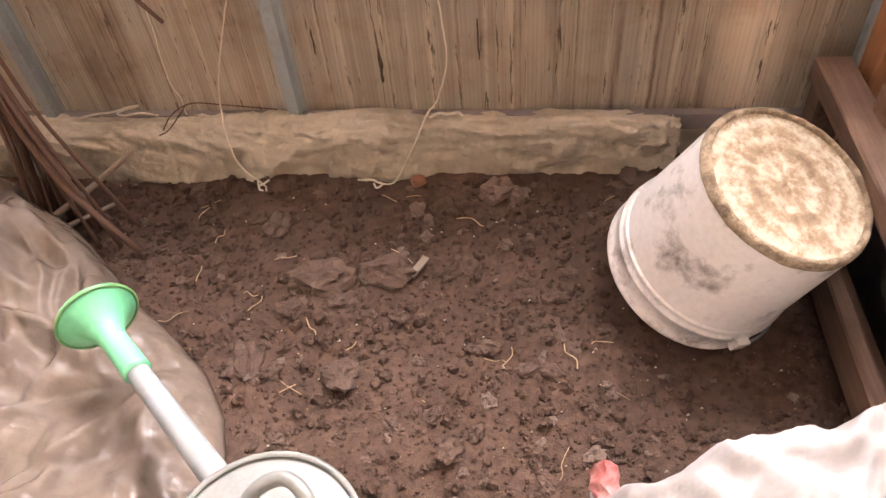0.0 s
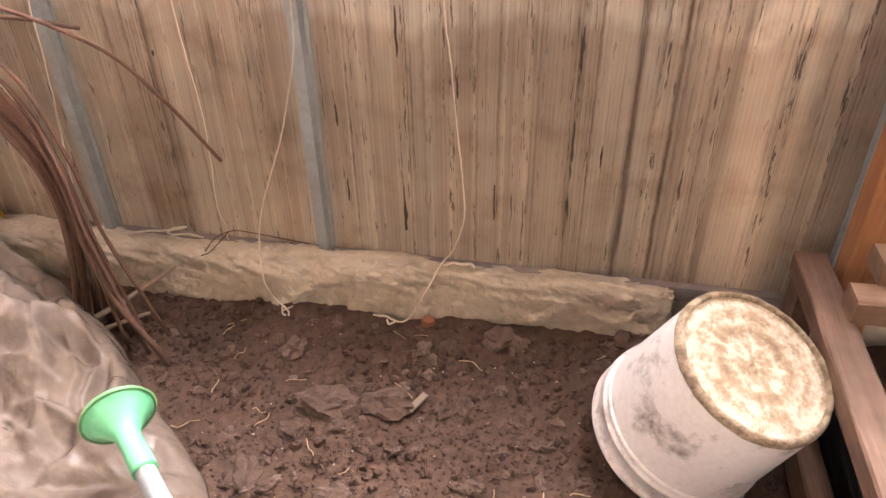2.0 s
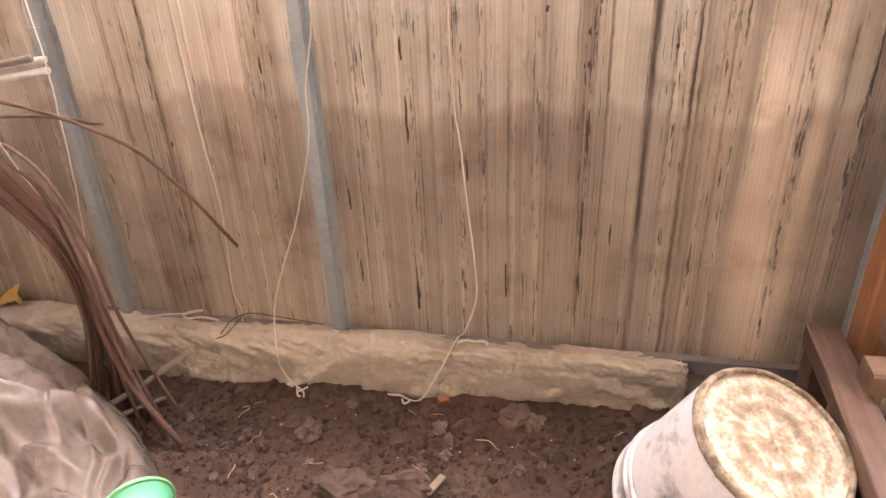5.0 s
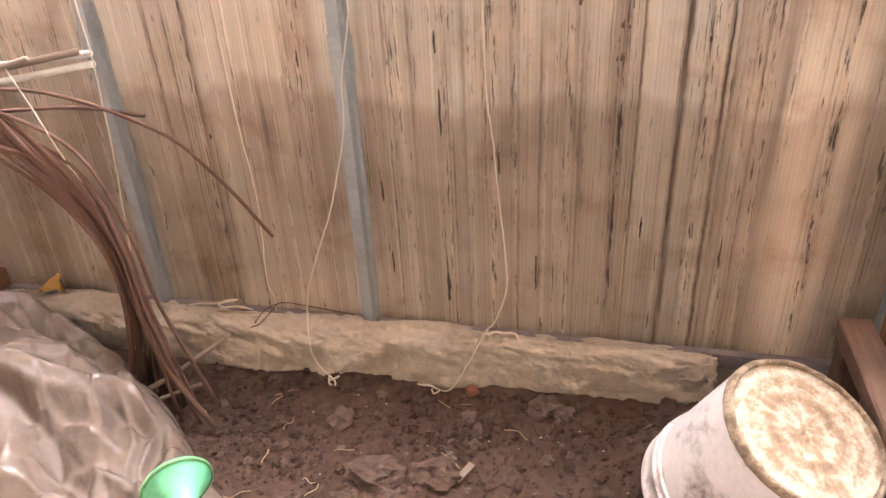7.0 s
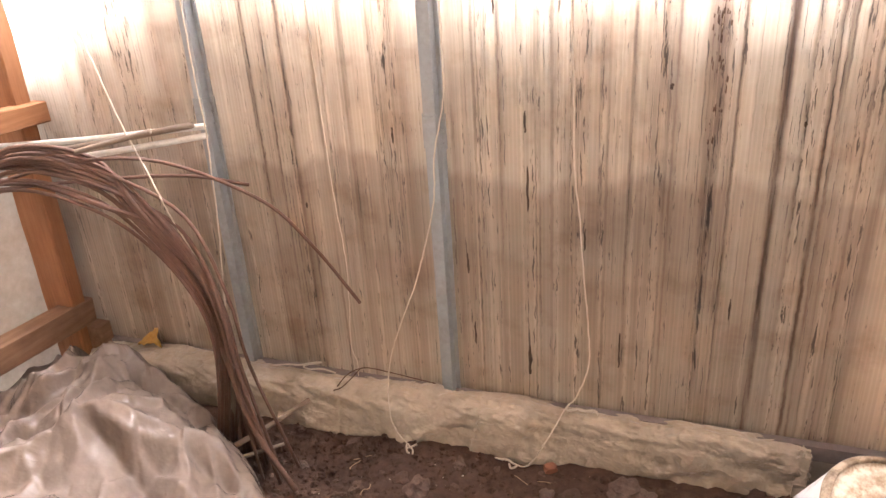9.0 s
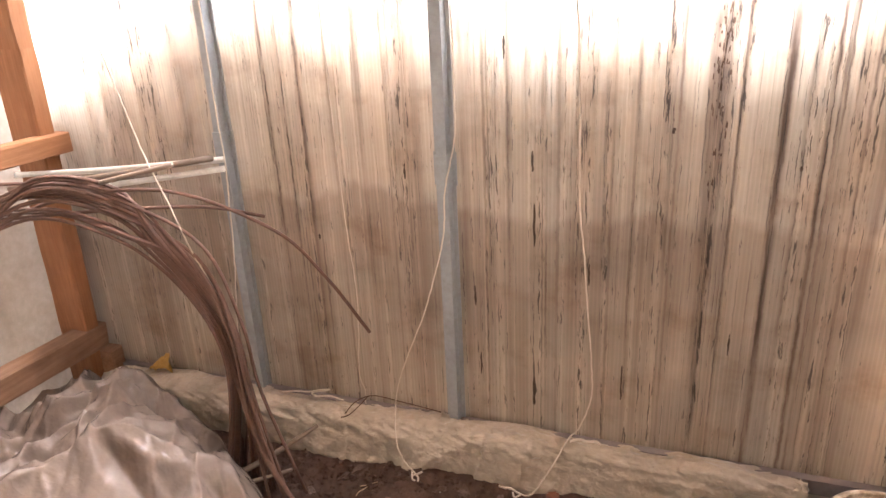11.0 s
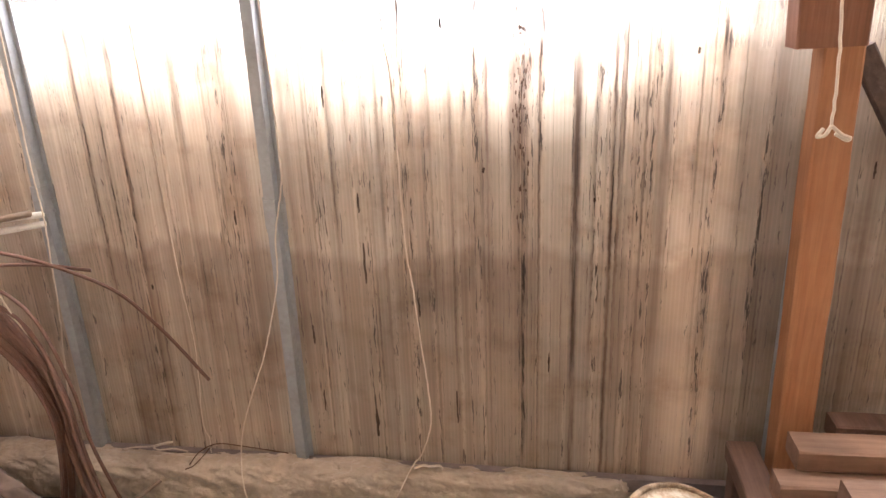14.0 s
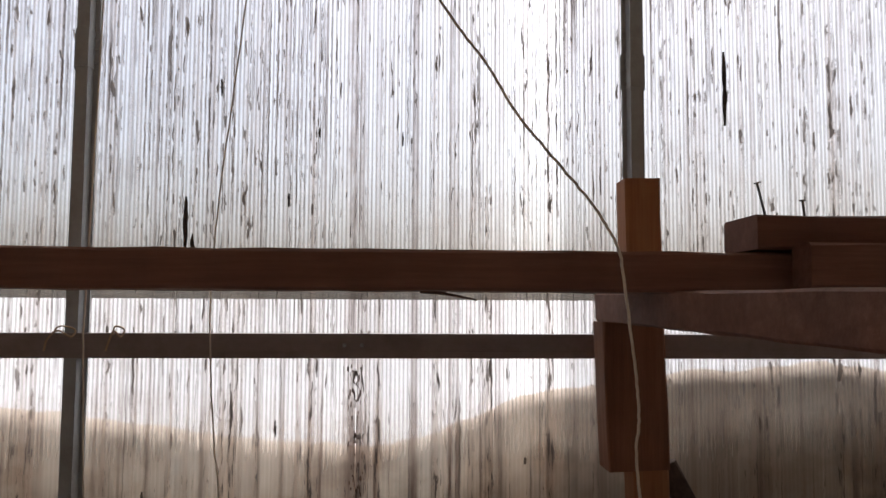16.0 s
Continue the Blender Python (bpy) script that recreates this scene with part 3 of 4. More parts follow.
bm = bmesh.new()
box(bm, LEFT, RIGHT, WALL - 0.022, WALL - 0.001, 0.062, 0.098)
bmesh.ops.bevel(bm, geom=bm.edges[:], offset=0.002, segments=1)
tagged(link_mesh("bottom_rail", bm, DULLSTEEL), "grey steel sill rail along the foot of the sheet", "steel rail", kind="structure")

# mould streaks on the sheet: place along the wall, height, length, width
STREAKS = [(-0.325, 0.768, 0.045, 0.006), (-0.321, 0.625, 0.10, 0.006), (-0.320, 0.205, 0.08, 0.009), (-0.617, 0.731, 0.036, 0.006), (-0.384, 1.0, 0.045, 0.006),
           (-0.128, 1.143, 0.032, 0.005), (-0.047, 0.842, 0.012, 0.008), (0.185, 0.776, 0.010, 0.007), (0.372, 1.076, 0.014, 0.007), (-0.854, 0.553, 0.014, 0.007),
           (0.095, 0.387, 0.05, 0.004), (-0.20, 0.52, 0.05, 0.005), (-0.12, 0.26, 0.09, 0.005), (-0.46, 0.44, 0.05, 0.006), (-0.45, 0.26, 0.06, 0.005), (-0.25, 1.83, 0.035, 0.006),
           (-0.315, 1.55, 0.11, 0.012), (-0.30, 1.50, 0.06, 0.009), (-0.05, 1.74, 0.02, 0.006), (0.12, 1.73, 0.03, 0.004), (0.80, 1.85, 0.16, 0.010), (-0.11, 1.60, 0.03, 0.005),
           (0.72, 0.84, 0.035, 0.006), (0.86, 1.15, 0.03, 0.006), (0.875, 1.15, 0.03, 0.005)]
for n, (sx, sz, length, width) in enumerate(STREAKS):
    bm = bmesh.new()
    rng = random.Random(n)
    k = 9
    a = [(width * 0.5 * (0.45 + 0.55 * math.sin(math.pi * i / (k - 1))) * rng.uniform(0.6, 1.2), -length / 2 + length * i / (k - 1)) for i in range(k)]
    y = (WALL - 0.0012) if sx < SEAM else (WALL + 0.0038)
    drift = [0.002 * fbm(i * 0.4, n) for i in range(k)]
    fr = [[bm.verts.new((sx + drift[i] + s * w, yy, sz + z)) for i, (w, z) in enumerate(a)] for s in (-1, 1) for yy in (y,)]
    for i in range(k - 1):
        bm.faces.new((fr[0][i], fr[1][i], fr[1][i + 1], fr[0][i + 1]))
    part("mould_streak", bm, STAIN, wall_a if sx < SEAM else wall_b)
bm = bmesh.new()
rng = random.Random(5)
for i in range(130):
    z = 0.70 + 0.57 * rng.random() ** 0.6
    x = SEAM + rng.gauss(0, 0.0085)
    w, h = rng.uniform(0.0006, 0.0022), rng.uniform(0.002, 0.010)
    y = WALL - 0.0014
    bm.faces.new([bm.verts.new((x + p * w, y, z + q * h)) for p, q in ((-1, -0.6), (0.7, -1), (1, 0.5), (-0.4, 1))])
part("mould_in_lap_joint", bm, plain_material("brown_mould", (0.12, 0.078, 0.055), 0.9, 0, (0.06, 0.04, 0.03), 0.7, 70, 0.3), wall_a)

# ---- timber frame of the west end ----
WX = -1.67
endframe = thing("end_frame", "orange-brown timber frame of the end wall with dusty rails", "timber frame", (WX, 1.04, 0.0))


def end_piece(name, p0, p1, w, h, mat, seed):
    o = Vector((WX, 1.04, 0.0))
    return timber(name, Vector(p0) - o, Vector(p1) - o, w, h, mat, "", seed=seed, parent=endframe)


end_piece("post", (-1.658, 1.035, -0.02), (-1.590, 1.035, 2.3), 0.10, 0.05, ORANGE, 1)
end_piece("cleat", (-1.588, 1.0, 1.015), (-1.570, 1.0, 1.6), 0.092, 0.05, ORANGE, 2)
end_piece("middle_rail", (-1.582, 1.078, 0.766), (-1.582, -0.9, 0.838), 0.05, 0.054, ORANGE_Y, 3)
end_piece("bottom_rail", (-1.628, 1.078, 0.188), (-1.628, -0.9, 0.300), 0.06, 0.074, DUSTRAIL, 4)
end_piece("foot_block", (-1.585, 1.062, -0.02), (-1.585, 1.062, 0.150), 0.055, 0.045, DUSTRAIL, 7)
end_piece("post", (WX, -0.6, -0.02), (WX, -0.6, 2.3), 0.09, 0.05, ORANGE, 5)
end_piece("top_rail", (WX + 0.03, 1.05, 1.75), (WX + 0.03, -0.9, 1.75), 0.05, 0.07, ORANGE_Y, 6)

# soft folds shared by the loose sheets
frng = np.random.default_rng(14)
FOLDS = 170
FA = np.stack([frng.uniform(-1.65, -0.42, FOLDS), frng.uniform(-0.5, 0.98, FOLDS)], 1)
FTURN = frng.normal(2.1, 0.8, FOLDS)
FDIR = np.stack([np.cos(FTURN), np.sin(FTURN)], 1)
FLEN = frng.uniform(0.08, 0.34, FOLDS)
FWIDE = frng.uniform(0.006, 0.019, FOLDS)
FHIGH = 0.012 + 1.7 * FWIDE * frng.uniform(0.5, 1.2, FOLDS)
FBEND = frng.uniform(-1.5, 1.5, FOLDS)


def folds(x, y):
    """Height of soft one-sided folds crossing the sheet."""
    dx, dy = x - FA[:, 0], y - FA[:, 1]
    s = dx * FDIR[:, 0] + dy * FDIR[:, 1]
    q = dx * FDIR[:, 1] - dy * FDIR[:, 0] + FBEND * (s - FLEN / 2) ** 2
    over = np.maximum(0.0, np.maximum(-s, s - FLEN))
    wide = np.where(q > 0, FWIDE, FWIDE * 3.0)
    d = np.sqrt(q * q + 0.00001) / wide + over / 0.06
    top = np.sort(FHIGH * np.exp(-d))[-3:]
    return float(top[2] + 0.6 * top[1] + 0.3 * top[0])


# ---- the wrapped kerb along the foot of the wall ----
bm = bmesh.new()
K_X0, K_X1 = -1.60, 0.285
prof = [(0.0, -0.02), (0.0, 0.03), (0.002, 0.072), (0.006, 0.096), (0.016, 0.112), (0.050, 0.120), (0.085, 0.119), (0.097, 0.108), (0.098, 0.05)]


def kerb_place(u, v):
    x = K_X0 + (K_X1 - K_X0) * u
    f = v * (len(prof) - 1)
    i = min(int(f), len(prof) - 2)
    a, b = prof[i], prof[i + 1]
    y = a[0] + (b[0] - a[0]) * (f - i)
    z = a[1] + (b[1] - a[1]) * (f - i)
    cell = noise.voronoi(Vector((x * 8 + z * 10, y * 16 + z * 12, 2.0)))[0]
    fold = 0.009 * (cell[0] - 0.3) + 0.010 * (0.4 - abs(fbm(x * 5 + y * 22 + z * 9, z * 12 - x * 2))) + 0.009 * (0.4 - abs(fbm(x * 15 + z * 40, y * 30 + 5))) + 0.006 * math.sin(x * 9 + 2 * math.sin(x * 3))
    fold += 0.42 * folds(x * 0.45 - 0.9, (y - z) * 0.9 + 0.25 + 0.25 * x) - 0.016
    fold += 0.14 * folds(x * 1.0 - 0.75, (y - z) * 1.7 + 0.1)
    lap = 0.009 * ease(-0.455 + 0.3 * z, -0.449 + 0.3 * z, x) - 0.006 * ease(-0.80, -0.795, x)
    end = ease(1.0, 0.985, u) * ease(0.0, 0.03, u)
    front = 1.0 - ease(0.05, 0.09, y)
    face = 0.985 + 0.050 * ease(-1.15, 0.30, x)
    y *= (1.088 - face) / 0.098
    return (x + 0.01 * fbm(y * 40, z * 40), face + y + (0.012 * fbm(x * 3, 7) - fold - lap) * front + (1 - end) * 0.02 * (1 - v), GROUND + z * (0.86 + 0.14 * end) + fold * 0.8)


grid(bm, 560, 36, kerb_place)
kerb = link_mesh("wrapped_kerb", bm, FABRIC, True)
sol = kerb.modifiers.new("thickness", "SOLIDIFY")
sol.thickness = 0.003
tagged(kerb, "beige dusty film wrapped round a low kerb along the wall foot", "kerb")
bm = bmesh.new()
box(bm, K_X1 - 0.03, K_X1 - 0.004, 1.042, 1.072, -0.04, 0.116 + GROUND)
bmesh.ops.bevel(bm, geom=bm.edges[:], offset=0.012, segments=3)
part("folded_end", bm, FABRIC, kerb)

# ---- right-hand timber: trough, stacked beams, post ----
trough = thing("timber_trough", "weathered grey-brown plank trough frame with a black lined inside", "planter frame", (0.5, 0.975, GROUND))
TO = Vector((0.5, 0.98, 0.0))


def trough_piece(name, p0, p1, w, h, mat, seed, roll=0.0, label=""):
    ob = timber(name, Vector(p0) - TO, Vector(p1) - TO, w, h, mat, "", seed=seed, parent=trough, roll=roll)
    if label:
        ob["label"] = label
    return ob


trough_piece("top_rail", (0.505, 1.0, 0.268), (0.515, -0.9, 0.268), 0.062, 0.045, GREYWOOD, 11)
trough_piece("leg", (0.512, 0.985, -0.05), (0.512, 0.985, 0.246), 0.05, 0.055, GREYWOOD, 12)
trough_piece("bottom_board", (0.497, 0.97, 0.02), (0.497, -0.9, 0.02), 0.028, 0.075, GREYWOOD, 13)
trough_piece("bottom_board", (0.53, 0.97, -0.005), (0.535, -0.9, -0.005), 0.028, 0.05, GREYWOOD, 14)
trough_piece("leg", (0.512, -0.8, -0.05), (0.512, -0.8, 0.246), 0.05, 0.055, GREYWOOD, 15)
bm = bmesh.new()
box(bm, 0.555 - TO.x, 1.5 - TO.x, -0.9 - TO.y, 1.05 - TO.y, -0.06, -0.03)
part("liner", bm, BLACK, trough, "black plastic film liner")
bm = bmesh.new()
grid(bm, 40, 12, lambda u, v: (0.562 - TO.x + 0.01 * fbm(u * 20, v * 6), -0.9 + 1.9 * u - TO.y, -0.04 + 0.27 * v))
part("liner_side", bm, BLACK, trough, "black plastic film hanging inside the rail")

stack_group = "stacked beams on the trough"
timber("stacked_beam", (0.562, 0.865, 0.346), (1.9, 0.885, 0.343), 0.072, 0.044, PALE, "pale brown sawn beam with knots lying on the stack", "beam", seed=21, group=stack_group)
timber("stacked_beam", (0.672, 0.985, 0.322), (1.9, 0.995, 0.322), 0.060, 0.046, GREYWOOD, "greyish sawn beam behind the upper beam", "beam", seed=22, group=stack_group)
timber("stacked_beam", (0.522, 0.812, 0.298), (1.9, 0.825, 0.297), 0.058, 0.050, PALE, "round-ended pale beam resting on the trough rail", "beam", seed=23, group=stack_group)
timber("stacked_beam", (0.600, 0.690, 0.330), (1.9, 0.70, 0.330), 0.09, 0.11, PALE, "thick pale sawn beam on the trough rail", "beam", seed=24, group=stack_group)
timber("support_beam", (0.70, 1.02, 0.248), (0.70, 0.6, 0.248), 0.05, 0.05, GREYWOOD, "short grey batten under the stacked beams", "beam", seed=25)

support = thing("support_post", "orange-brown square timber post with a nailed collar block", "post", (0.565, 0.99, 0.0))
PO = Vector((0.565, 0.99, 0.0))


def post_piece(name, p0, p1, w, h, mat, seed, label=""):
    ob = timber(name, Vector(p0) - PO, Vector(p1) - PO, w, h, mat, "", seed=seed, parent=support)
    if label:
        ob["label"] = label
    return ob


post_piece("post", (0.606, 1.0, -0.02), (0.579, 1.0, 1.634), 0.068, 0.066, ORANGE, 31)
post_piece("collar_block", (0.561, 0.985, 1.088), (0.552, 0.985, 1.362), 0.116, 0.070, DARKPOST, 32, "wider brown block nailed on the post")
brace = timber("diagonal_brace", (0.642, 1.045, 1.078), (1.105, 1.045, 0.26), 0.02, 0.042, DARKBOARD, "dark grey-brown diagonal board propped from the post", "brace", seed=33)

# ---- overhead timber ----
timber("cross_beam", (-1.6, 0.708, 1.442), (1.9, 0.708, 1.440), 0.215, 0.056, BEAM, "flat brown timber running level across the greenhouse", "beam", seed=41)
timber("bearer_board", (0.517, 0.985, 1.388), (0.560, -0.9, 1.385), 0.055, 0.054, BEAM, "brown board carrying the beam from the post", "beam", seed=42)
timber("loose_plank", (0.612, 0.64, 1.496), (1.8, 0.62, 1.496), 0.11, 0.048, BEAM, "dark round-ended plank lying on the beam with nails in it", "plank", seed=43)
timber("loose_plank", (0.662, 0.568, 1.449), (1.8, 0.555, 1.449), 0.05, 0.060, BEAM, "dark plank lying beside the beam", "plank", seed=44)
for n, (x, z0, z1, lean) in enumerate(((0.632, 1.510, 1.566, -0.013), (0.687, 1.510, 1.542, -0.003))):
    bm = bmesh.new()
    tube(bm, [(x, 0.60, z0), (x + lean, 0.60, z1)], 0.0018, 6)
    lathe(bm, [(0.0001, 0.001), (0.005, 0.0), (0.005, -0.0015)], 8, pose(x + lean, 0.60, z1 + 0.001, 0, -14 if lean < -0.01 else 0, 0))
    tagged(link_mesh("bent_nail", bm, STEEL), "dark rusty nail sticking up from the plank", "nail", group="nails in the plank")

bm = bmesh.new()
tube(bm, [(0.150, 0.705, 1.4135), (0.190, 0.702, 1.4090), (0.236, 0.700, 1.4000)], 0.0035, 5, r1=0.0012)
tagged(link_mesh("wood_splinter", bm, BEAM), "torn brown splinter hanging under the flat timber", "splinter")
for x0, x1 in ((-0.555, -0.505), (-0.440, -0.412)):
    bm = bmesh.new()
    tube(bm, [(x0, 1.034, 1.300), (x0 + 0.008, 1.030, 1.322), ((x0 + x1) / 2, 1.034, 1.338), (x1 - 0.004, 1.042, 1.326), (x1, 1.048, 1.340), ((x0 + x1) / 2, 1.040, 1.346), (x0 + 0.012, 1.036, 1.330)], 0.0018, 6)
    tagged(link_mesh("wire_tie", bm, STRAW, True), "straw-coloured tie knotted round the level steel rail", "tie", group="ties on the steel rail")

# ---- bucket ----
C, N = Vector((0.356, 0.650, 0.287)), Vector((0.33, -0.24, 0.913)).normalized()
bucket_m = Matrix.Translation(C) @ N.to_track_quat("Z", "Y").to_matrix().to_4x4()
bucket = thing("bucket", "grimy white plastic bucket upside down and tilted on the soil", "bucket")
bucket.matrix_world = bucket_m
bm = bmesh.new()
lathe(bm, [(0.128, -0.004), (0.1335, -0.010), (0.1345, -0.02), (0.151, -0.255), (0.1515, -0.258), (0.1485, -0.258), (0.133, -0.02), (0.126, -0.012)], 64)
part("wall", bm, BUCKET, bucket, smooth=True)
bm = bmesh.new()
lathe(bm, [(0.1475, -0.2085), (0.1520, -0.2095), (0.1526, -0.2125), (0.1495, -0.2140), (0.1500, -0.2250), (0.1545, -0.2260), (0.1552, -0.2295), (0.1520, -0.2310), (0.1528, -0.2660), (0.1548, -0.2675), (0.1550, -0.2750), (0.1540, -0.2770), (0.1525, -0.277), (0.151, -0.255)], 64)
part("rim", bm, BUCKET, bucket, "ribbed white rim", True)
bm = bmesh.new()
rings = [0.0005, 0.02, 0.035, 0.045, 0.055, 0.075, 0.082, 0.095, 0.107, 0.114, 0.119, 0.1225]
prof = [(r, -0.010 + 0.0018 * math.sin(r * 260) + 0.001 * fbm(r * 80, 2)) for r in rings]
lathe(bm, prof, 64)
for v in bm.verts:
    v.co.z += 0.0015 * fbm(v.co.x * 30, v.co.y * 30)
part("base", bm, BASE, bucket, "cream bucket bottom with rings of dried mud", True)
bm = bmesh.new()
rng = random.Random(4)
lathe(bm, [(0.1222, -0.010), (0.1232, -0.004), (0.1265, -0.001), (0.1310, -0.0035), (0.1350, -0.010), (0.1356, -0.016)], 96)
for v in bm.verts:
    a = math.atan2(v.co.y, v.co.x)
    if v.co.z < -0.017:
        v.co.z += 0.011 * fbm(a * 5, 1.0) + 0.006 * fbm(a * 17, 3.0)
    v.co += Vector((0, 0, 0.002 * fbm(v.co.x * 50, v.co.y * 50, v.co.z * 50)))
part("mud_ring", bm, MUD, bucket, "dried brown mud caked round the bottom edge", True)
bm = bmesh.new()
arc = [(0.1605 * math.cos(a), 0.1605 * math.sin(a), -0.240 - 0.030 * math.sin((a + 2.15) * 1.0)) for a in (-2.15 + 0.2 * k for k in range(16))]
tube(bm, arc, 0.0024, 6)
part("bail", bm, ZINC, bucket, "thin wire bail lying along the rim")
for a in (-2.15, 0.85):
    bm = bmesh.new()
    box(bm, -0.012, 0.012, -0.006, 0.006, -0.012, 0.012, Matrix.Rotation(a, 4, "Z") @ Matrix.Translation((0.160, 0, -0.238)) @ Matrix.Rotation(radians(90), 4, "Z"))
    part("bail_lug", bm, BUCKET, bucket)

# ---- watering can ----
can = thing("watering_can", "old white enamelled watering can with a mint green rose", "watering can", (-0.294, 0.115, GROUND))
R = 0.112
bm = bmesh.new()
lathe(bm, [(0.0005, 0.002), (R, 0.0), (R + 0.002, 0.004), (R, 0.01), (R, 0.222), (R + 0.004, 0.226), (R + 0.004, 0.232), (R, 0.234), (R - 0.003, 0.231)], 56)
part("body", bm, CANWHITE, can, smooth=True)
bm = bmesh.new()
lathe(bm, [(0.0005, 0.233), (0.05, 0.232), (0.085, 0.229), (R - 0.001, 0.227)], 56)
part("top", bm, CANWHITE, can, smooth=True)
bm = bmesh.new()
tube(bm, [(-0.035, 0.015, 0.226), (-0.015, 0.048, 0.262), (0.022, 0.062, 0.272), (0.055, 0.035, 0.262), (0.066, -0.01, 0.226)], 0.009, 10)
part("handle", bm, CANWHITE, can, smooth=True)
for hx, hy in ((0.078, 0.048), (-0.058, -0.05)):
    bm = bmesh.new()
    lathe(bm, [(0.0005, 0.238), (0.006, 0.237), (0.007, 0.233), (0.016, 0.232), (0.017, 0.229)], 16, Matrix.Translation((hx, hy, 0)))
    part("rivet_washer", bm, CANWHITE, can)
CO = Vector((-0.275, 0.13, 0.0))
S0, S1, S2 = Vector((-0.30, 0.165, 0.155)) - CO, Vector((-0.545, 0.383, 0.188)) - CO, Vector((-0.600, 0.432, 0.196)) - CO
bm = bmesh.new()
tube(bm, [S0, S0.lerp(S1, 0.5), S1], 0.0215, 16, r1=0.016)
part("spout", bm, ZINC, can, "bare zinc spout tube", True)
bm = bmesh.new()
tube(bm, [S1 + (S0 - S1).normalized() * 0.01, S1.lerp(S2, 0.5), S2], 0.0205, 16, r1=0.019)
part("rose_socket", bm, GREEN, can, "mint green plastic socket", True)
axis = Vector((-0.70, 0.66, 0.10)).normalized()
bm = bmesh.new()
lathe(bm, [(0.0185, -0.02), (0.0215, 0.0), (0.034, 0.020), (0.050, 0.036), (0.0575, 0.042), (0.0595, 0.044), (0.0595, 0.049), (0.056, 0.050), (0.0005, 0.054)], 40, Matrix.Translation(S2) @ axis.to_track_quat("Z", "Y").to_matrix().to_4x4())
part("rose", bm, GREEN, can, "mint green funnel-shaped sprinkler rose", True)
bm = bmesh.new()
ring = [(0.0595 * math.cos(a), 0.0595 * math.sin(a), 0.0435) for a in (2 * math.pi * k / 40 for k in range(41))]
tube(bm, ring, 0.003, 6, step=1)
bmesh.ops.transform(bm, matrix=Matrix.Translation(S2) @ axis.to_track_quat("Z", "Y").to_matrix().to_4x4(), verts=bm.verts)
part("rose_rim", bm, plain_material("green_rim", (0.16, 0.36, 0.14), 0.5), can, "darker green rim of the rose", True)


# ---- heap of film ----
def film_edge(y):
    """The right-hand border of the sheet for a given y."""
    pts = [(-0.8, -0.50), (0.1, -0.47), (0.33, -0.468), (0.40, -0.494), (0.48, -0.552), (0.54, -0.625), (0.60, -0.70), (0.66, -0.775), (0.74, -0.86), (0.80, -0.94), (0.86, -1.05), (0.95, -1.35), (1.02, -1.55)]
    for (y0, x0), (y1, x1) in zip(pts, pts[1:]):
        if y <= y1:
            return x0 + (x1 - x0) * max(0.0, (y - y0) / (y1 - y0))
    return pts[-1][1]


def film_place(u, v):
    y = -0.75 + 1.76 * v
    xr = film_edge(y)
    x = -1.64 + (xr + 1.64) * u
    near = max(0.0, min(xr - x, (1.02 - y) * 0.9)) if u < 1 else 0.0
    edge = math.sqrt(max(0.0, 1 - (1 - min(1.0, near / 0.15)) ** 2))
    hump = 0.055 + 0.12 * math.exp(-((x + 1.15) ** 2 + (y - 0.62) ** 2) / 0.06) + 0.10 * math.exp(-((x + 1.45) ** 2 + (y - 0.35) ** 2) / 0.10) + 0.02 * math.exp(-((x + 0.9) ** 2 + (y - 0.2) ** 2) / 0.05) + 0.11 * math.exp(-((x + 1.36) ** 2 + (y - 0.86) ** 2) / 0.035)
    calm = 1.0 - 0.45 * math.exp(-((x + 0.60) ** 2 + (y - 0.40) ** 2) / 0.03)
    wx, wy = x + 0.05 * fbm(x * 3, y * 3, 21.0, 2), y + 0.05 * fbm(x * 3, y * 3, 27.0, 2)
    f1, f2 = noise.voronoi(Vector((wx * 4.6 + 0.8 * wy, wy * 4.2, 5.0)))[0][:2]
    g1, g2 = noise.voronoi(Vector((wx * 10.0, wy * 9.0 + wx * 3.0, 2.0)))[0][:2]
    crump = 0.065 * (1 - math.exp(-2.2 * (f2 - f1))) + 0.010 * (1 - math.exp(-4.0 * (g2 - g1))) - 0.02 + 1.35 * folds(wx, wy) + 0.03 * fbm(x * 3.2, y * 3.2, 1.0, 3)
    z = GROUND + 0.006 + edge * (hump + crump * calm * (0.35 + 0.65 * edge))
    j = 0.012 * edge
    return (x + j * fbm(x * 8, y * 8, 5.0), y + j * fbm(x * 8, y * 8, 8.0), max(z, soil_height(x, y) + 0.004))


bm = bmesh.new()
grid(bm, 260, 340, film_place)
for _ in range(2):
    bmesh.ops.smooth_vert(bm, verts=bm.verts, factor=0.5, use_axis_x=True, use_axis_y=True, use_axis_z=True)
film = link_mesh("plastic_sheet", bm, FILM, True)
m_sol = film.modifiers.new("thickness", "SOLIDIFY")
m_sol.thickness = 0.0015
tagged(film, "crumpled brownish translucent plastic film heaped on the bed", "plastic film")


